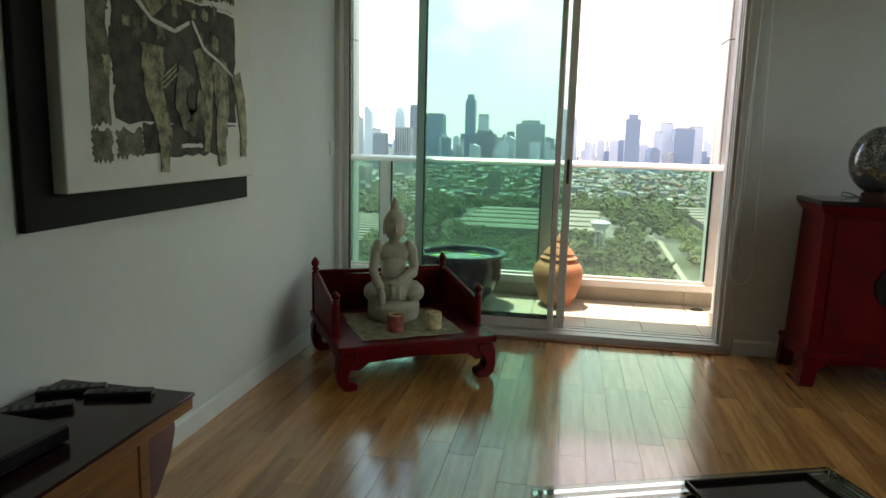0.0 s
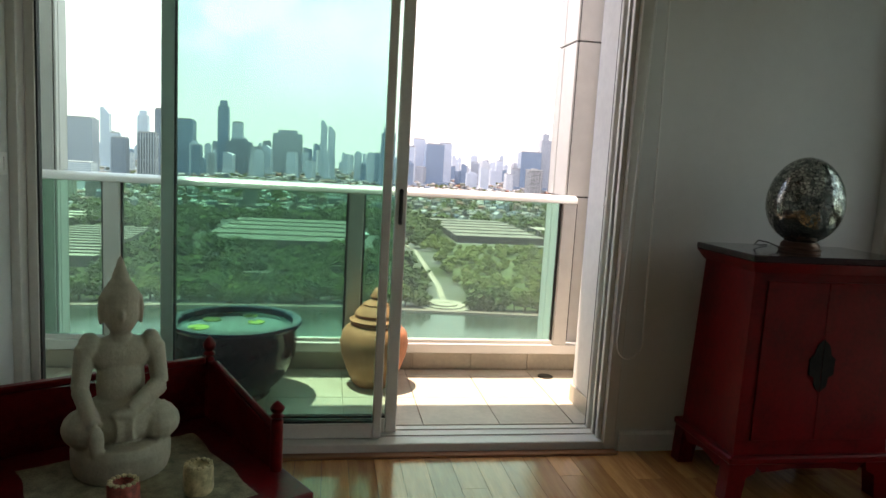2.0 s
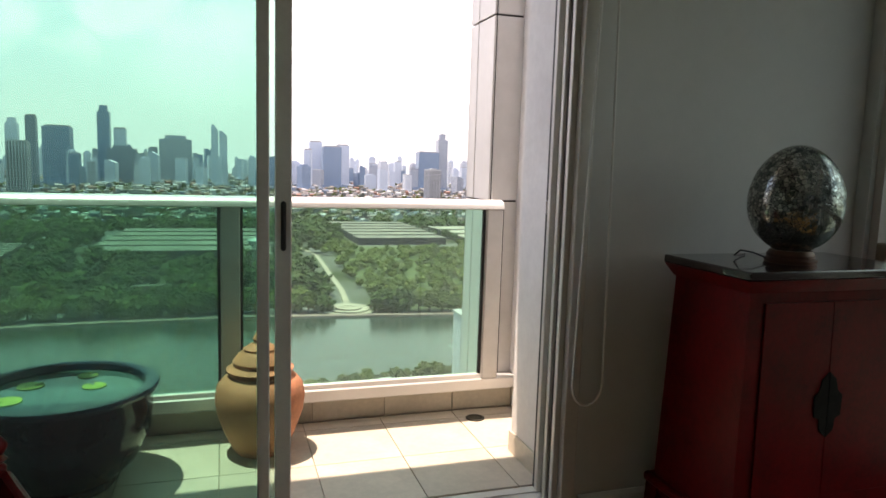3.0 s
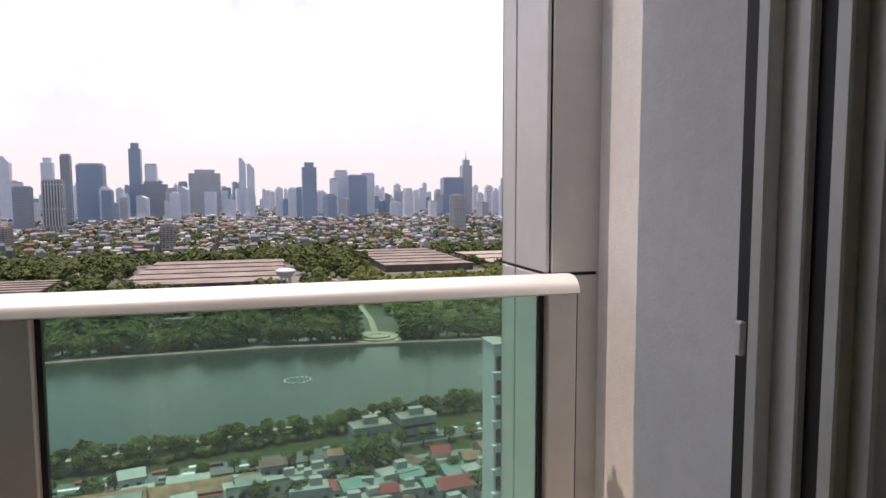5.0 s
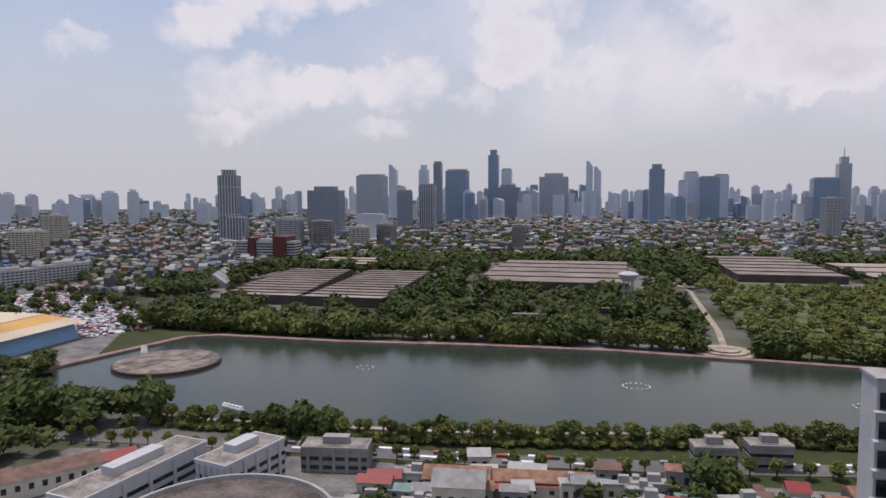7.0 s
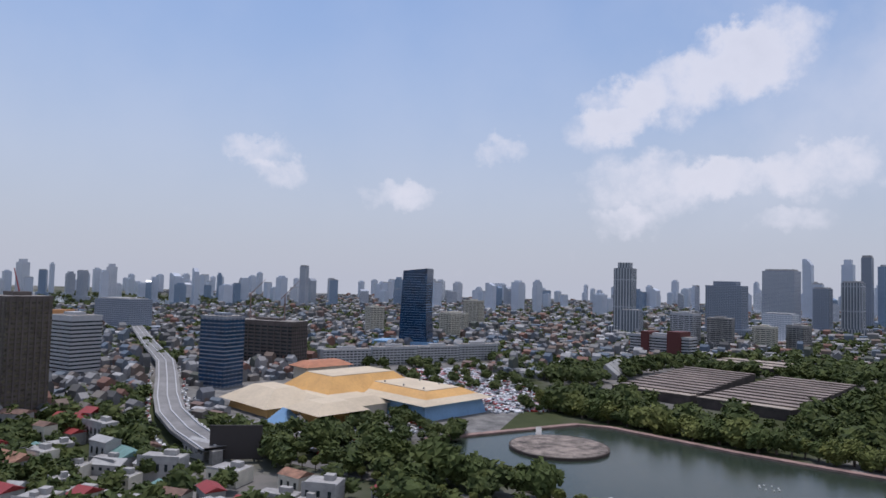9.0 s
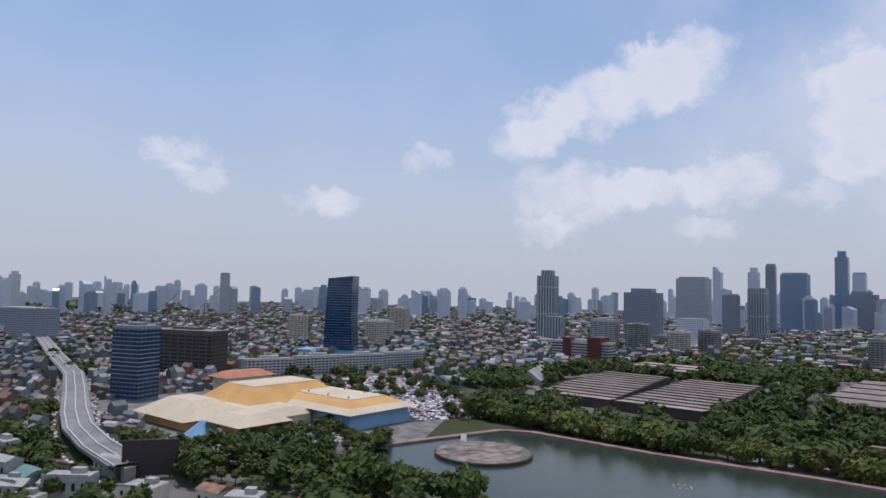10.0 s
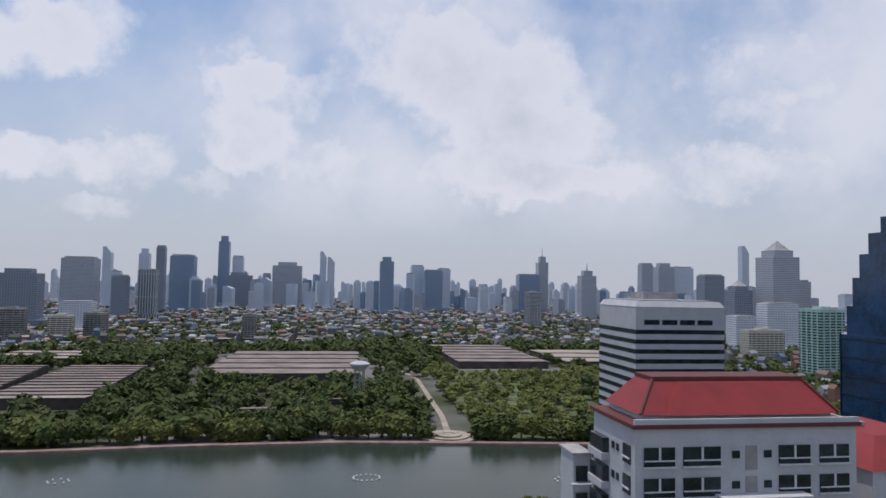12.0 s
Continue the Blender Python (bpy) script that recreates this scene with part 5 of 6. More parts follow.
# ---- things in the room ----
def throne():
    t = thing("low_altar_table", -0.411, -0.806, 0.0, 31.5, "low red-lacquered wooden altar seat with arms", "altar seat")
    W, D, S = 0.46, 0.43, 0.25
    part("seat", box(-W, W, -D, D, S - 0.04, S, 0.008, seg=2), LACQ, t)
    part("apron", prism([(-W + 0.03, S - 0.04), (W - 0.03, S - 0.04), (W - 0.03, S - 0.13), (W - 0.12, S - 0.14), (W - 0.17, S - 0.1), (0, S - 0.085), (-W + 0.17, S - 0.1), (-W + 0.12, S - 0.14), (-W + 0.03, S - 0.13)], -D + 0.02, -D + 0.045, "y"), LACQ, t)
    part("apron", prism([(-W + 0.03, S - 0.04), (W - 0.03, S - 0.04), (W - 0.03, S - 0.13), (0, S - 0.085), (-W + 0.03, S - 0.13)], D - 0.045, D - 0.02, "y"), LACQ, t)
    for sx in (-1, 1):
        part("apron", prism([(-D + 0.05, S - 0.04), (D - 0.05, S - 0.04), (D - 0.05, S - 0.12), (0, S - 0.085), (-D + 0.05, S - 0.12)], sx * (W - 0.045), sx * (W - 0.02), "x"), LACQ, t)
        for sy in (-1, 1):
            o = [(0.0, 0.2), (-0.09, 0.2), (-0.085, 0.16), (-0.05, 0.12), (-0.035, 0.085), (-0.045, 0.055), (-0.09, 0.04), (-0.085, 0.0), (-0.02, 0.0), (0.012, 0.03), (0.022, 0.08), (0.02, 0.15)]
            part("leg", prism([(sx * (W - 0.02 + a), b) for a, b in o], sy * (D - 0.1), sy * (D - 0.01), "y", bevel=0.004), LACQ, t)
    post = [(0.022, 0), (0.022, 0.25), (0.014, 0.26), (0.026, 0.272), (0.014, 0.285), (0.024, 0.3), (0.026, 0.315), (0.014, 0.335), (0.0, 0.35)]
    for sx in (-1, 1):
        part("post", lathe(post, 16, sx * (W - 0.03), D - 0.03, S), LACQ, t, smooth=True)
        p2 = [(r, h * 0.74) for r, h in post]
        part("post", lathe(p2, 16, sx * (W - 0.03), -D + 0.22, S), LACQ, t, smooth=True)
        part("arm_panel", prism([(D - 0.05, S), (D - 0.05, S + 0.245), (D - 0.16, S + 0.235), (D - 0.3, S + 0.19), (-D + 0.23, S + 0.14), (-D + 0.23, S)], sx * (W - 0.042), sx * (W - 0.018), "x"), LACQ, t)
        part("arm_rail", limb((sx * (W - 0.03), D - 0.1, S + 0.245), (sx * (W - 0.03), -D + 0.22, S + 0.15), 0.016, 0.014), LACQ, t)
    part("backrest", prism([(-W + 0.05, S), (W - 0.05, S), (W - 0.05, S + 0.24), (0, S + 0.225), (-W + 0.05, S + 0.24)], D - 0.042, D - 0.018, "y"), LACQ, t)
    part("back_rail", box(-W + 0.05, W - 0.05, D - 0.05, D - 0.01, S + 0.235, S + 0.262, 0.006), LACQ, t)
    return t


throne()


def stone_figure():
    """A seated stone figure, fused into one mesh."""
    b = bmesh.new()
    lathe([(0, 0), (0.2, 0), (0.212, 0.03), (0.214, 0.09), (0.2, 0.125), (0, 0.13)], 32, 0, 0, 0, b)
    ball(0, 0.02, 0.19, 0.2, 0.15, 0.09, 20, b)
    for s in (-1, 1):
        ball(s * 0.15, -0.03, 0.175, 0.1, 0.125, 0.068, 16, b)
        limb((s * 0.185, -0.03, 0.185), (-s * 0.05, -0.13, 0.19), 0.066, 0.05, b, 12)
        ball(s * 0.128, 0.03, 0.46, 0.05, 0.055, 0.055, 14, b)
        ball(s * 0.083, 0.005, 0.6, 0.014, 0.02, 0.06, 10, b)
    ball(0, 0.03, 0.32, 0.105, 0.078, 0.17, 20, b)
    ball(0, 0.028, 0.43, 0.142, 0.072, 0.075, 20, b)
    limb((-0.145, 0.025, 0.46), (-0.17, 0.0, 0.31), 0.045, 0.038, b, 12)
    limb((-0.17, 0.0, 0.31), (-0.12, -0.14, 0.21), 0.038, 0.03, b, 12)
    ball(-0.112, -0.16, 0.16, 0.034, 0.022, 0.062, 12, b)
    limb((0.145, 0.025, 0.46), (0.165, -0.01, 0.31), 0.045, 0.038, b, 12)
    limb((0.165, -0.01, 0.31), (0.02, -0.13, 0.25), 0.042, 0.03, b, 12)
    ball(0.0, -0.13, 0.245, 0.06, 0.035, 0.022, 12, b)
    limb((0, 0.02, 0.47), (0, 0.015, 0.55), 0.047, 0.043, b, 12)
    ball(0, 0.005, 0.595, 0.077, 0.08, 0.09, 20, b)
    ball(0, 0.015, 0.645, 0.082, 0.084, 0.062, 20, b)
    lathe([(0.06, 0.685), (0.052, 0.70), (0.036, 0.715), (0.036, 0.73), (0.022, 0.755), (0.012, 0.785), (0, 0.805)], 16, 0, 0.012, 0, b)
    ball(0, -0.076, 0.59, 0.012, 0.018, 0.022, 8, b)
    ob = solo("stone_statue", b, STONE, "pale stone seated statue on a red altar seat", "statue", smooth=True)
    ob.matrix_world = pose(-0.465, -0.72, 0.258, 0, 0, 20) @ Matrix.Diagonal((0.75, 0.82, 0.93, 1))
    re = ob.modifiers.new("fuse", "REMESH")
    re.mode, re.voxel_size, re.use_smooth_shade = "VOXEL", 0.006, True
    sm = ob.modifiers.new("soften", "SMOOTH")
    sm.iterations, sm.factor = 4, 0.5
    return ob


stone_figure()

cl = bmesh.new()
bmesh.ops.create_grid(cl, x_segments=24, y_segments=24, size=0.3)
for v in cl.verts:
    v.co.z = 0.004 + 0.006 * abs(noise.noise(v.co * 14)) + 0.004 * abs(noise.noise(v.co * 40))
    v.co.x += 0.02 * noise.noise(v.co * 6 + Vector((3, 1, 0)))
co_ = solo("altar_cloth", cl, CLOTH, "crumpled gold cloth lying on the altar seat", "cloth", smooth=True)
co_.matrix_world = pose(-0.385, -0.85, 0.2505, 0, 0, 31.5)


def candle(x, y, body, label):
    t = thing("candle", x, y, 0.262, 0, label, "candle", "altar candles")
    bm = lathe([(0, 0), (0.044, 0), (0.047, 0.01), (0.047, 0.085), (0.043, 0.094), (0.036, 0.09), (0.02, 0.078), (0, 0.076)], 28)
    for v in bm.verts:
        v.co += v.co.normalized() * 0.003 * noise.noise(v.co * 45)
    part("body", bm, body, t, smooth=True)
    fr = bmesh.new()
    for i in range(14):
        a = i * 0.45
        ball(0.038 * math.cos(a), 0.038 * math.sin(a), 0.094, 0.009, 0.009, 0.006, 6, fr)
    part("rim", fr, WAXC, t, "pale crusted rim")
    part("wick", limb((0, 0, 0.076), (0.002, 0, 0.09), 0.0015, 0.001, seg=5), RUBBER, t)


candle(-0.37, -1.04, WAXR, "red mottled pillar candle on gold cloth")
candle(-0.17, -0.93, WAXC, "cream mottled pillar candle on gold cloth")


BRONZE = mat("black_bronze", (0.014, 0.012, 0.010), 0.75, vary=0.3, spec=0.1)


def cabinet():
    t = thing("red_cabinet", 2.33, -0.40, 0.0, 0, "tapered red-lacquered cabinet with black top", "cabinet")
    H = 1.07
    hw0, hd0, hw1, hd1 = 0.372, 0.212, 0.352, 0.19

    def taper(z):
        u = (z - 0.18) / (H - 0.08 - 0.18)
        return hw0 + (hw1 - hw0) * u, hd0 + (hd1 - hd0) * u
    b = bmesh.new()
    r = []
    for z in (0.2, H - 0.07):
        w, d = taper(z)
        r.append([b.verts.new(v) for v in ((-w, -d, z), (w, -d, z), (w, d, z), (-w, d, z))])
    b.faces.new(r[0][::-1])
    b.faces.new(r[1])
    for i in range(4):
        b.faces.new((r[0][i], r[0][(i + 1) % 4], r[1][(i + 1) % 4], r[1][i]))
    part("body", b, LACQ, t)
    part("base_moulding", box(-hw0 - 0.03, hw0 + 0.03, -hd0 - 0.03, hd0 + 0.03, 0.17, 0.205, 0.008), LACQ, t)
    part("cornice", frustum(-hw1 - 0.005, hw1 + 0.005, -hd1 - 0.005, hd1 + 0.005, H - 0.075, H - 0.03, -0.028), LACQ, t)
    part("top", box(-hw1 - 0.035, hw1 + 0.035, -hd1 - 0.035, hd1 + 0.035, H - 0.03, H, 0.005), LACQB, t, "glossy black top")
    for sx in (-1, 1):
        for sy in (-1, 1):
            part("leg", prism([(sx * (hw0 + 0.02), 0.17), (sx * (hw0 - 0.11), 0.17), (sx * (hw0 - 0.1), 0.13), (sx * (hw0 - 0.06), 0.11), (sx * (hw0 - 0.045), 0.0), (sx * (hw0 + 0.03), 0.0)], sy * (hd0 - 0.05), sy * (hd0 + 0.02), "y"), LACQ, t)
    part("apron", prism([(-hw0 + 0.1, 0.17), (hw0 - 0.1, 0.17), (hw0 - 0.14, 0.125), (0.1, 0.14), (-0.1, 0.14), (-hw0 + 0.14, 0.125)], -hd0 - 0.005, -hd0 + 0.02, "y"), LACQ, t)
    for sx in (-1, 1):
        part("apron", prism([(-hd0 + 0.04, 0.17), (hd0 - 0.04, 0.17), (hd0 - 0.09, 0.12), (0, 0.145), (-hd0 + 0.09, 0.12)], sx * (hw0 - 0.01), sx * (hw0 + 0.015), "x"), LACQ, t)
    tilt = math.degrees(math.atan((hd0 - hd1) / (H - 0.26)))
    for sx in (-1, 1):
        dr = part("door", prism([(sx * 0.0012, -0.33), (sx * 0.3, -0.33), (sx * 0.288, 0.36), (sx * 0.0012, 0.36)], -0.002, 0.006, "y", bevel=0.0008), LACQ, t)
        dr.matrix_local = pose(0, -(hd0 + hd1) / 2 - 0.004, 0.6, -tilt)
        part("lock_plate", prism([(sx * 0.002, -0.115), (sx * 0.03, -0.09), (sx * 0.036, -0.05), (sx * 0.058, -0.04), (sx * 0.062, 0.03), (sx * 0.04, 0.05), (sx * 0.03, 0.09), (sx * 0.002, 0.115)], -0.006, -0.0025, "y"), BRONZE, dr, "dark bronze lock plate")
    return t


cabinet()
eg = thing("mosaic_egg_lamp", 2.29, -0.43, 1.0705, 0, "egg-shaped mirror mosaic lamp on the cabinet", "lamp")
part("base", lathe([(0, 0), (0.085, 0), (0.09, 0.012), (0.078, 0.02), (0.08, 0.03), (0.07, 0.045), (0, 0.045)], 32), mat("copper_ring", (0.14, 0.07, 0.045), 0.35, 0.6), eg, smooth=True)


def mosaic():
    m = bpy.data.materials.new("mirror_mosaic")
    m.use_nodes = True
    k = Nodes(m.node_tree)
    b = m.node_tree.nodes["Principled BSDF"]
    co = k.add("ShaderNodeTexCoord").outputs["Object"]
    v = k.add("ShaderNodeTexVoronoi")
    k.put(v.inputs["Vector"], co)
    v.inputs["Scale"].default_value = 75
    e = k.add("ShaderNodeTexVoronoi")
    e.feature = "DISTANCE_TO_EDGE"
    k.put(e.inputs["Vector"], co)
    e.inputs["Scale"].default_value = 75
    grout = k.ramp(e.outputs["Distance"], 0.03, 0.07)
    sp = k.add("ShaderNodeSeparateColor")
    k.put(sp.inputs[0], v.outputs["Color"])
    col = k.mix(sp.outputs[0], (0.10, 0.12, 0.11, 1), (0.55, 0.56, 0.52, 1))
    k.put(b.inputs["Base Color"], k.mix(grout, (0.02, 0.02, 0.02, 1), col))
    k.put(b.inputs["Metallic"], grout)
    b.inputs["Roughness"].default_value = 0.16
    bp = k.add("ShaderNodeBump")
    bp.inputs["Strength"].default_value, bp.inputs["Distance"].default_value = 0.7, 0.004
    k.put(bp.inputs["Height"], k.math("ADD", k.math("MULTIPLY", sp.outputs[1], 0.9), grout))
    k.put(b.inputs["Normal"], bp.outputs[0])
    return m


prof = [(0.06, 0.045)]
for i in range(1, 24):
    a = math.pi * (0.1 + 0.9 * i / 24)
    prof.append((0.158 * math.sin(a) * (1 + 0.07 * math.cos(a)), 0.226 - 0.19 * math.cos(a)))
prof.append((0, 0.416))
part("shade", lathe(prof, 40), mosaic(), eg, "silver mirror mosaic shell", True)
cbl = bpy.data.curves.new("lamp_cable", "CURVE")
cbl.dimensions, cbl.bevel_depth = "3D", 0.003
sp = cbl.splines.new("POLY")
pts = [(-0.075, 0.03, 0.012), (-0.12, 0.05, 0.03), (-0.15, 0.08, 0.035), (-0.14, 0.12, 0.012), (-0.08, 0.16, 0.004), (-0.02, 0.2, 0.004)]
sp.points.add(len(pts) - 1)
for p, q in zip(sp.points, pts):
    p.co = (*q, 1)
cbl.materials.append(BLACKP)
cb = new("cable", cbl)
cb.parent = eg

# console by the side wall
cn = thing("console_table", 0, 0, 0, 0, "orange wooden console with a maroon glass top", "console")
X0, X1, Y0, Y1, CT = -1.055, -0.575, -4.6, -2.8, 0.53
part("top", box(X0, X1, Y0, Y1, CT - 0.012, CT, 0.003), MAROON, cn, "maroon glass top")
part("frame_top", box(X0 + 0.005, X1 - 0.005, Y0 + 0.01, Y1 - 0.005, CT - 0.055, CT - 0.0125, 0.004), ORANGE, cn)
part("body", box(X0 + 0.02, X1 - 0.03, Y0 + 0.2, Y1 - 0.22, 0.08, CT - 0.056, 0.004), ORANGE, cn)
for y in (Y0 + 0.2, Y1 - 0.26):
    for x in (X0 + 0.02, X1 - 0.075):
        part("leg", box(x, x + 0.05, y, y + 0.05, 0.0, CT - 0.056, 0.004), ORANGE, cn)
for i in range(3):
    dr = part("drawer", box(X1 - 0.03, X1 - 0.014, Y0 + 0.28 + i * 0.36, Y0 + 0.61 + i * 0.36, 0.14, CT - 0.09, 0.004), ORANGE, cn)
    part("handle", ball(X1 - 0.008, Y0 + 0.445 + i * 0.36, 0.32, 0.01, 0.012, 0.012, 10), IRON, dr)
part("bracket", prism([(Y1 - 0.215, CT - 0.056), (Y1 - 0.03, CT - 0.056), (Y1 - 0.02, CT - 0.12), (Y1 - 0.05, CT - 0.2), (Y1 - 0.13, CT - 0.29), (Y1 - 0.215, CT - 0.31)], X1 - 0.09, X1 - 0.06, "x", bevel=0.004), mat("dark_red_wood", (0.09, 0.025, 0.02), 0.35, vary=0.3, coat=0.3), cn, "dark carved end bracket")
bx = thing("set_top_box", -0.86, -3.36, CT + 0.001, -4, "flat black set-top box on the console", "electronics")
part("body", box(-0.15, 0.15, -0.17, 0.17, 0.004, 0.05, 0.006), BLACKP, bx)
part("front", box(0.1505, 0.153, -0.16, 0.16, 0.01, 0.044), mat("gloss_black", (0.01, 0.01, 0.012), 0.1), bx)
for i, (x, y, rz, lab) in enumerate(((-0.94, -2.90, -62, "long black remote control on the console"), (-0.93, -3.06, -55, "black remote control on the console"), (-0.78, -2.89, -70, "slim black remote control on the console"))):
    rc = thing("remote_control", x, y, CT + 0.001, rz, lab, "remote control", "remote controls")
    part("body", box(-0.025, 0.025, -0.1, 0.1, 0.0, 0.02, 0.006, seg=2), BLACKP, rc)
    for j in range(5):
        for kx in (-0.012, 0.0, 0.012):
            part("button", box(kx - 0.004, kx + 0.004, -0.07 + j * 0.028, -0.058 + j * 0.028, 0.02, 0.0225), mat("button_grey", (0.06, 0.06, 0.065), 0.6) if not (i + j) and kx < 0 else bpy.data.materials["button_grey"], rc)

# glass coffee table
ct = thing("glass_coffee_table", 0.51, -2.95, 0, 21, "square glass coffee table with a dark shelf", "table")
part("top", box(0, 0.92, -0.6, 0, 0.408, 0.42, 0.003), PANET, ct, "clear green-edged glass top")
part("side_glass", box(0.0, 0.012, -0.6, 0.0, 0.0, 0.407, 0.002), PANET, ct)
part("side_glass", box(0.908, 0.92, -0.6, 0.0, 0.0, 0.407, 0.002), PANET, ct)
part("side_glass", box(0.013, 0.907, -0.012, 0.0, 0.0, 0.407, 0.002), PANET, ct)
part("shelf", box(0.1, 0.82, -0.56, -0.06, 0.10, 0.14, 0.004), BLACKP, ct, "black lower shelf")
tr = thing("black_tray", 0.51, -2.95, 0.421, 21, "flat black lacquer tray on the glass table", "tray")
part("base", box(0.42, 0.8, -0.5, -0.06, 0.0, 0.008, 0.003), LACQB, tr)
for x0, x1, y0, y1 in ((0.42, 0.8, -0.068, -0.06), (0.42, 0.8, -0.5, -0.492), (0.42, 0.428, -0.492, -0.068), (0.792, 0.8, -0.492, -0.068)):
    part("rim", box(x0, x1, y0, y1, 0.008, 0.022, 0.002), LACQB, tr)
rg = box(0.25, 2.3, -5.6, -3.62, 0.001, 0.014, 0.004)
solo("dark_rug", rg, mat("charcoal_rug", (0.03, 0.03, 0.03), 0.95, vary=0.4, scale=60, bump=0.5, bscale=400), "charcoal woven rug on the plank floor", "rug")

# picture on the side wall
pc = thing("wall_picture", 0, 0, 0, 0, "sepia painting on canvas over a black panel", "picture")
part("panel", box(LEFT + 0.002, LEFT + 0.03, -2.93, -1.485, 1.035, 2.5, 0.003), BLACKM, pc, "black backing panel")
cv = part("canvas", box(LEFT + 0.031, LEFT + 0.085, -2.81, -1.53, 1.148, 2.4, 0.004), CANVAS, pc, "off-white stretched canvas")
PX = LEFT + 0.0855
R6 = random.Random(9)


def stroke(y0, y1, z0, z1, m, h=0.0015):
    """A ragged-edged patch of paint."""
    y0, y1 = -2.7 + (y0 + 2.7) * 1.07, -2.7 + (y1 + 2.7) * 1.07
    n, wob = 12, min(0.012, abs(y1 - y0) * 0.2, abs(z1 - z0) * 0.2)
    out = []
    for i in range(n):
        out.append((y0 + (y1 - y0) * i / n, z0 + R6.uniform(-wob, wob)))
    for i in range(n):
        out.append((y1 + R6.uniform(-wob, wob) * 0.8, z0 + (z1 - z0) * i / n))
    for i in range(n):
        out.append((y1 - (y1 - y0) * i / n, z1 + R6.uniform(-wob, wob)))
    for i in range(n):
        out.append((y0 + R6.uniform(-wob, wob) * 0.8, z1 - (z1 - z0) * i / n))
    part("paint", prism(out, PX, PX + h, "x"), m, cv)


OCHRE = mat("ochre_paint", (0.27, 0.25, 0.15), 0.8, vary=0.7, scale=22, bump=0.3, bscale=60)


def sweep(points, w0, w1, m, h):
    """A long brush stroke along a line, tapering, with a wavering edge."""
    points = [(-2.7 + (y + 2.7) * 1.07, z) for y, z in points]
    a, b = [], []
    for i in range(len(points) - 1):
        (y0, z0), (y1, z1) = points[i], points[i + 1]
        n = Vector((-(z1 - z0), y1 - y0)).normalized()
        for j in range(6):
            u = (i + j / 6) / (len(points) - 1)
            p = Vector((y0 + (y1 - y0) * j / 6, z0 + (z1 - z0) * j / 6))
            w = (w0 + (w1 - w0) * u) / 2 * R6.uniform(0.85, 1.15)
            a.append(tuple(p + n * w))
            b.append(tuple(p - n * w))
    part("brush_stroke", prism(a + b[::-1], PX, PX + h, "x"), m, cv)


stroke(-2.685, -2.592, 1.25, 1.355, INK)
stroke(-2.685, -2.592, 1.375, 2.36, INK)
stroke(-2.568, -2.43, 1.262, 1.355, INK)
stroke(-2.43, -1.9, 1.262, 1.385, INKD)
stroke(-2.568, -1.765, 1.385, 1.88, INKD)
stroke(-2.568, -1.9, 1.9, 2.36, INKD)
stroke(-1.885, -1.755, 1.93, 2.36, INK)
for i in range(60):
    a, b = R6.uniform(-2.66, -1.82), R6.uniform(1.4, 2.28)
    stroke(a, a + R6.uniform(0.015, 0.05), b, b + R6.uniform(0.03, 0.12), R6.choice((INK, INK, OCHRE, INKD)), R6.uniform(0.002, 0.003))
sweep([(-2.4, 2.35), (-2.42, 2.1), (-2.38, 1.9), (-2.3, 1.78)], 0.16, 0.12, OCHRE, 0.004)
sweep([(-2.2, 2.35), (-2.18, 2.1), (-2.2, 1.85)], 0.2, 0.15, OCHRE, 0.004)
sweep([(-2.36, 1.67), (-2.36, 1.5), (-2.3, 1.35), (-2.31, 1.165)], 0.15, 0.05, OCHRE, 0.0045)
sweep([(-2.05, 1.7), (-2.0, 1.55), (-2.0, 1.42), (-2.02, 1.24)], 0.12, 0.04, OCHRE, 0.0045)
sweep([(-1.9, 1.66), (-1.88, 1.45), (-1.9, 1.3), (-1.885, 1.19)], 0.13, 0.06, OCHRE, 0.0045)
sweep([(-1.76, 1.62), (-1.72, 1.5), (-1.7, 1.36), (-1.705, 1.22)], 0.1, 0.05, OCHRE, 0.0045)
sweep([(-2.16, 1.6), (-2.2, 1.48), (-2.14, 1.36), (-2.06, 1.42), (-2.04, 1.55)], 0.09, 0.06, INK, 0.005)
for k_ in range(3):
    sweep([(-2.42, 1.58 - k_ * 0.03), (-2.3, 1.56 - k_ * 0.02), (-2.2, 1.63 - k_ * 0.02)], 0.012, 0.008, OCHRE, 0.006)
sweep([(-2.46, 1.83), (-2.36, 1.76), (-2.22, 1.74), (-2.1, 1.8)], 0.018, 0.014, CANVAS, 0.006)
sweep([(-2.1, 1.8), (-2.02, 1.7), (-1.9, 1.66), (-1.77, 1.6)], 0.016, 0.01, CANVAS, 0.006)
for y0, y1, z0, z1 in ((-2.2, -2.05, 1.29, 1.305), (-1.85, -1.77, 1.39, 1.4), (-1.95, -1.77, 1.89, 1.91)):
    stroke(y0, y1, z0, z1, CANVAS, 0.0055)

sw = thing("light_switch", LEFT + 0.001, -0.17, 1.27, 0, "white wall switch plate", "switch")
part("plate", box(0, 0.008, -0.045, 0.045, -0.045, 0.045, 0.003), WHITEP, sw)
for y in (-0.02, 0.02):
    part("rocker", box(0.008, 0.013, y - 0.013, y + 0.013, -0.028, 0.028, 0.002), WHITEP, sw)

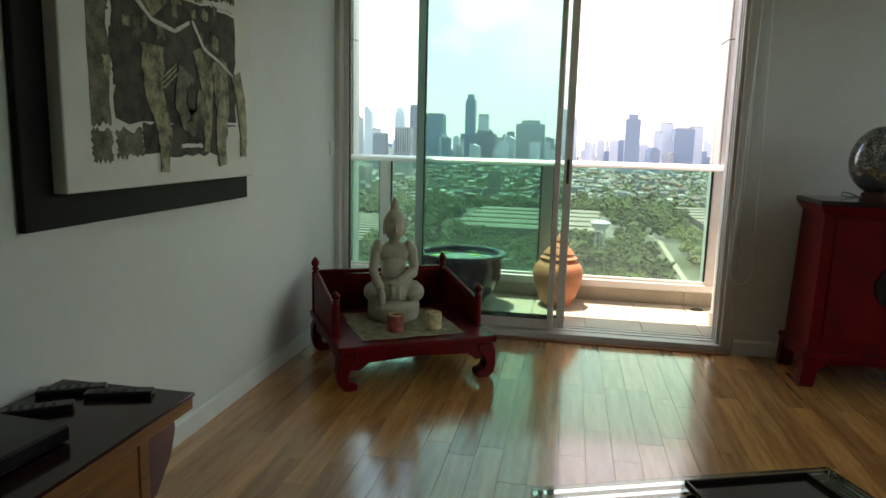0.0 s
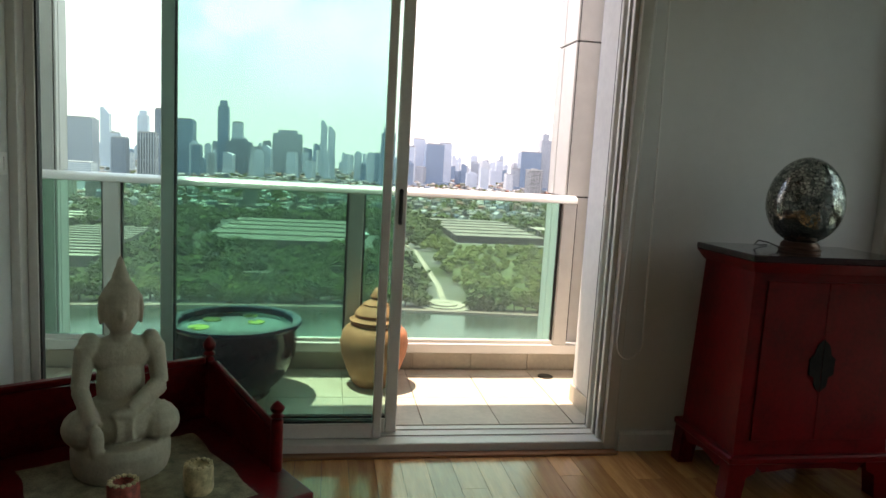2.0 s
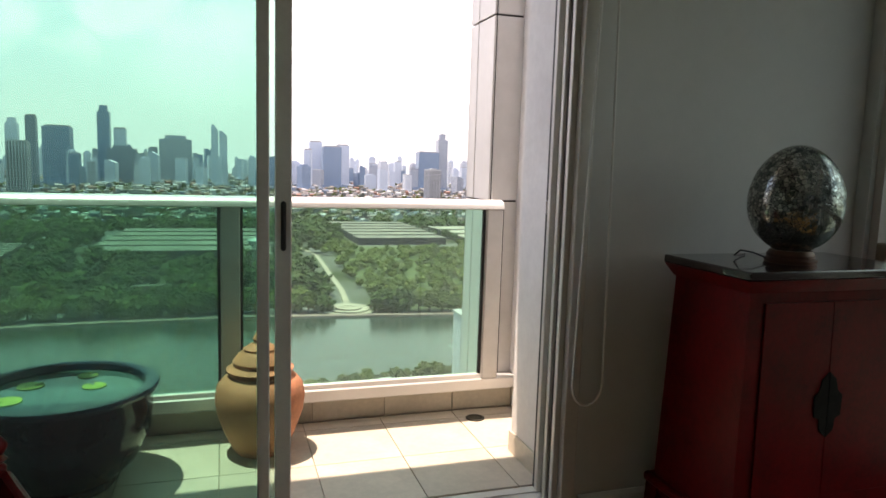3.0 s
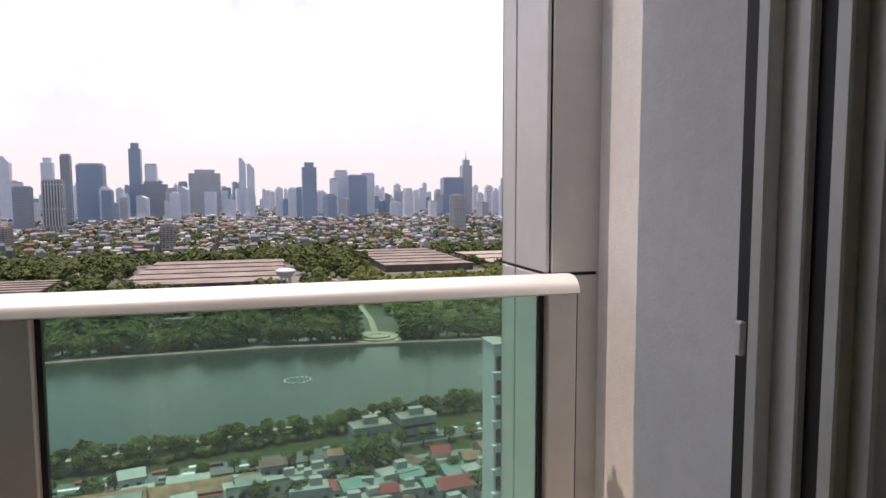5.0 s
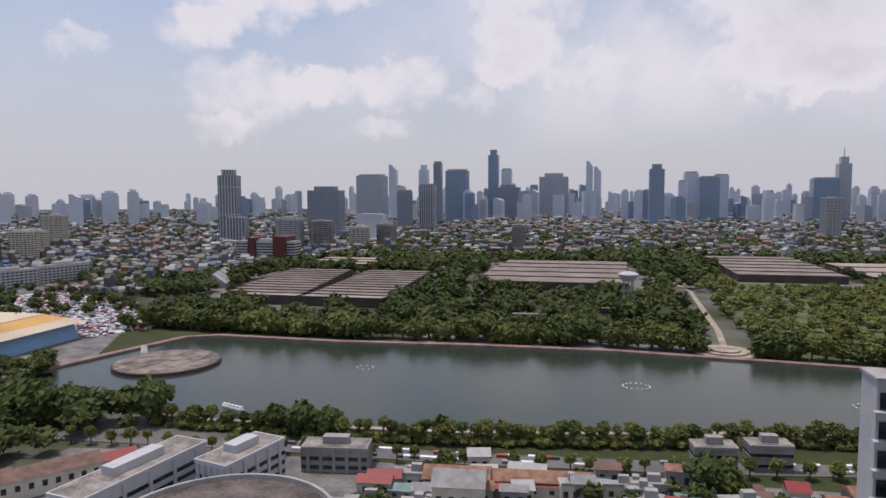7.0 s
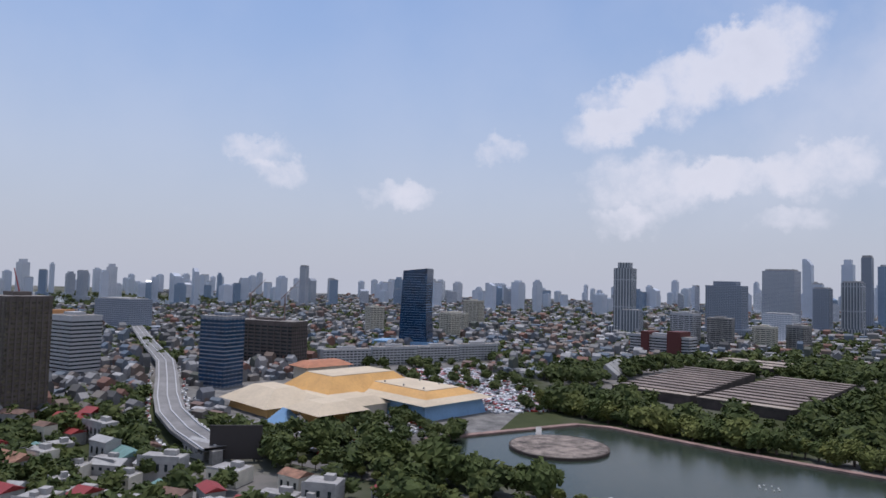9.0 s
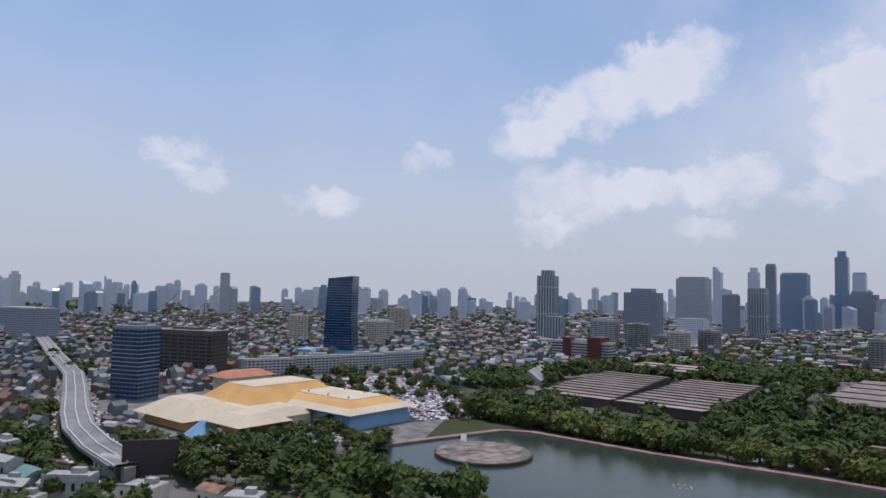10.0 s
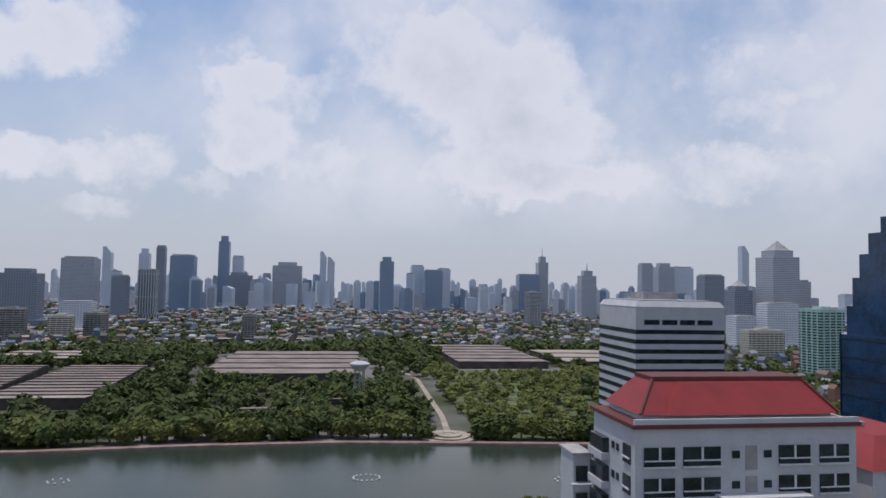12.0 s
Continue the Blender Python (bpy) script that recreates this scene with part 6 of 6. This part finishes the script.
# ---- things on the balcony ----
tu = thing("glazed_water_tub", -0.25, 0.58, 0.051, 0, "large dark glazed bowl with water plants", "tub")
tu.scale = (1.0, 1.0, 0.86)
part("bowl", lathe([(0, 0), (0.17, 0), (0.185, 0.02), (0.18, 0.04), (0.26, 0.13), (0.315, 0.26), (0.325, 0.38), (0.315, 0.44), (0.318, 0.455), (0.29, 0.455), (0.285, 0.42), (0.27, 0.4), (0, 0.4)], 48), BLACKG, tu, smooth=True)
part("rim", lathe([(0.3, 0.452), (0.345, 0.462), (0.352, 0.478), (0.345, 0.49), (0.315, 0.494), (0.298, 0.485), (0.294, 0.46), (0.3, 0.452)], 48), BLUEG, tu, "blue-glazed rolled rim", True)
part("water", lathe([(0, 0.455), (0.294, 0.455), (0.294, 0.45), (0, 0.45)], 40), WATERC, tu, "still green water")
for x, y, r, a in ((-0.14, 0.1, 0.05, 0.4), (0.1, 0.05, 0.045, 2), (-0.18, -0.08, 0.055, 4), (0.05, 0.2, 0.04, 1)):
    o = [(x, y)] + [(x + r * math.cos(a + 0.25 + i * 0.36), y + r * math.sin(a + 0.25 + i * 0.36)) for i in range(17)]
    part("lily_leaf", prism(o, 0.456, 0.459), LILY, tu)
po = thing("terracotta_jar", 0.51, 0.76, 0.051, 0, "weathered terracotta jar with a pointed lid", "jar")
part("body", lathe([(0, 0), (0.105, 0), (0.12, 0.015), (0.155, 0.09), (0.19, 0.19), (0.2, 0.26), (0.19, 0.315), (0.16, 0.35), (0.135, 0.362), (0.14, 0.375), (0.125, 0.38), (0, 0.38)], 40), TERRA, po, smooth=True)
part("lid", lathe([(0, 0.381), (0.145, 0.381), (0.15, 0.39), (0.12, 0.405), (0.115, 0.42), (0.122, 0.425), (0.1, 0.455), (0.07, 0.475), (0.075, 0.482), (0.045, 0.5), (0.025, 0.51), (0.034, 0.525), (0.02, 0.55), (0.0, 0.58)], 32), TERRA, po, "stepped lid with pointed finial", True)

# ---- planks and tiles, piece by piece ----
fl = bpy.data.objects["floor"]
PW = 0.118
made = {}
for i in range(int((RIGHT - LEFT) / PW)):
    x = LEFT + i * PW
    first = True
    y1 = -0.152 if x < 1.6 else -0.1
    while y1 > BACK:
        ln = R6.choice((0.5, 0.7, 0.9, 1.1, 1.3)) if y1 > -4.4 else 3.2
        if first:
            ln *= R6.uniform(0.4, 1)
            ln = round(ln, 1) or 0.3
            first = False
        ln = min(ln, y1 - BACK)
        key = round(ln, 3)
        if key not in made:
            made[key] = mesh_of(box(0.0008, PW - 0.0008, -ln + 0.0007, -0.0007, -0.012, 0.0), "plank", PLANK)
        p = new("plank", made[key])
        p.parent, p.location = fl, (x, y1, 0)
        y1 -= ln
bf = bpy.data.objects["balcony_floor"]
tl = mesh_of(box(0.002, 0.398, 0.002, 0.398, -0.012, 0.0, 0.0015), "tile", TILE)
th = mesh_of(box(0.002, 0.398, 0.002, 0.108, -0.012, 0.0, 0.0015), "tile", TILE)
for i in range(9):
    for y, me in ((0.13, tl), (0.53, tl), (0.93, th)):
        p = new("tile", me)
        p.parent, p.location = bf, (-1.5 + i * 0.4 - 0.17, y, 0.05)
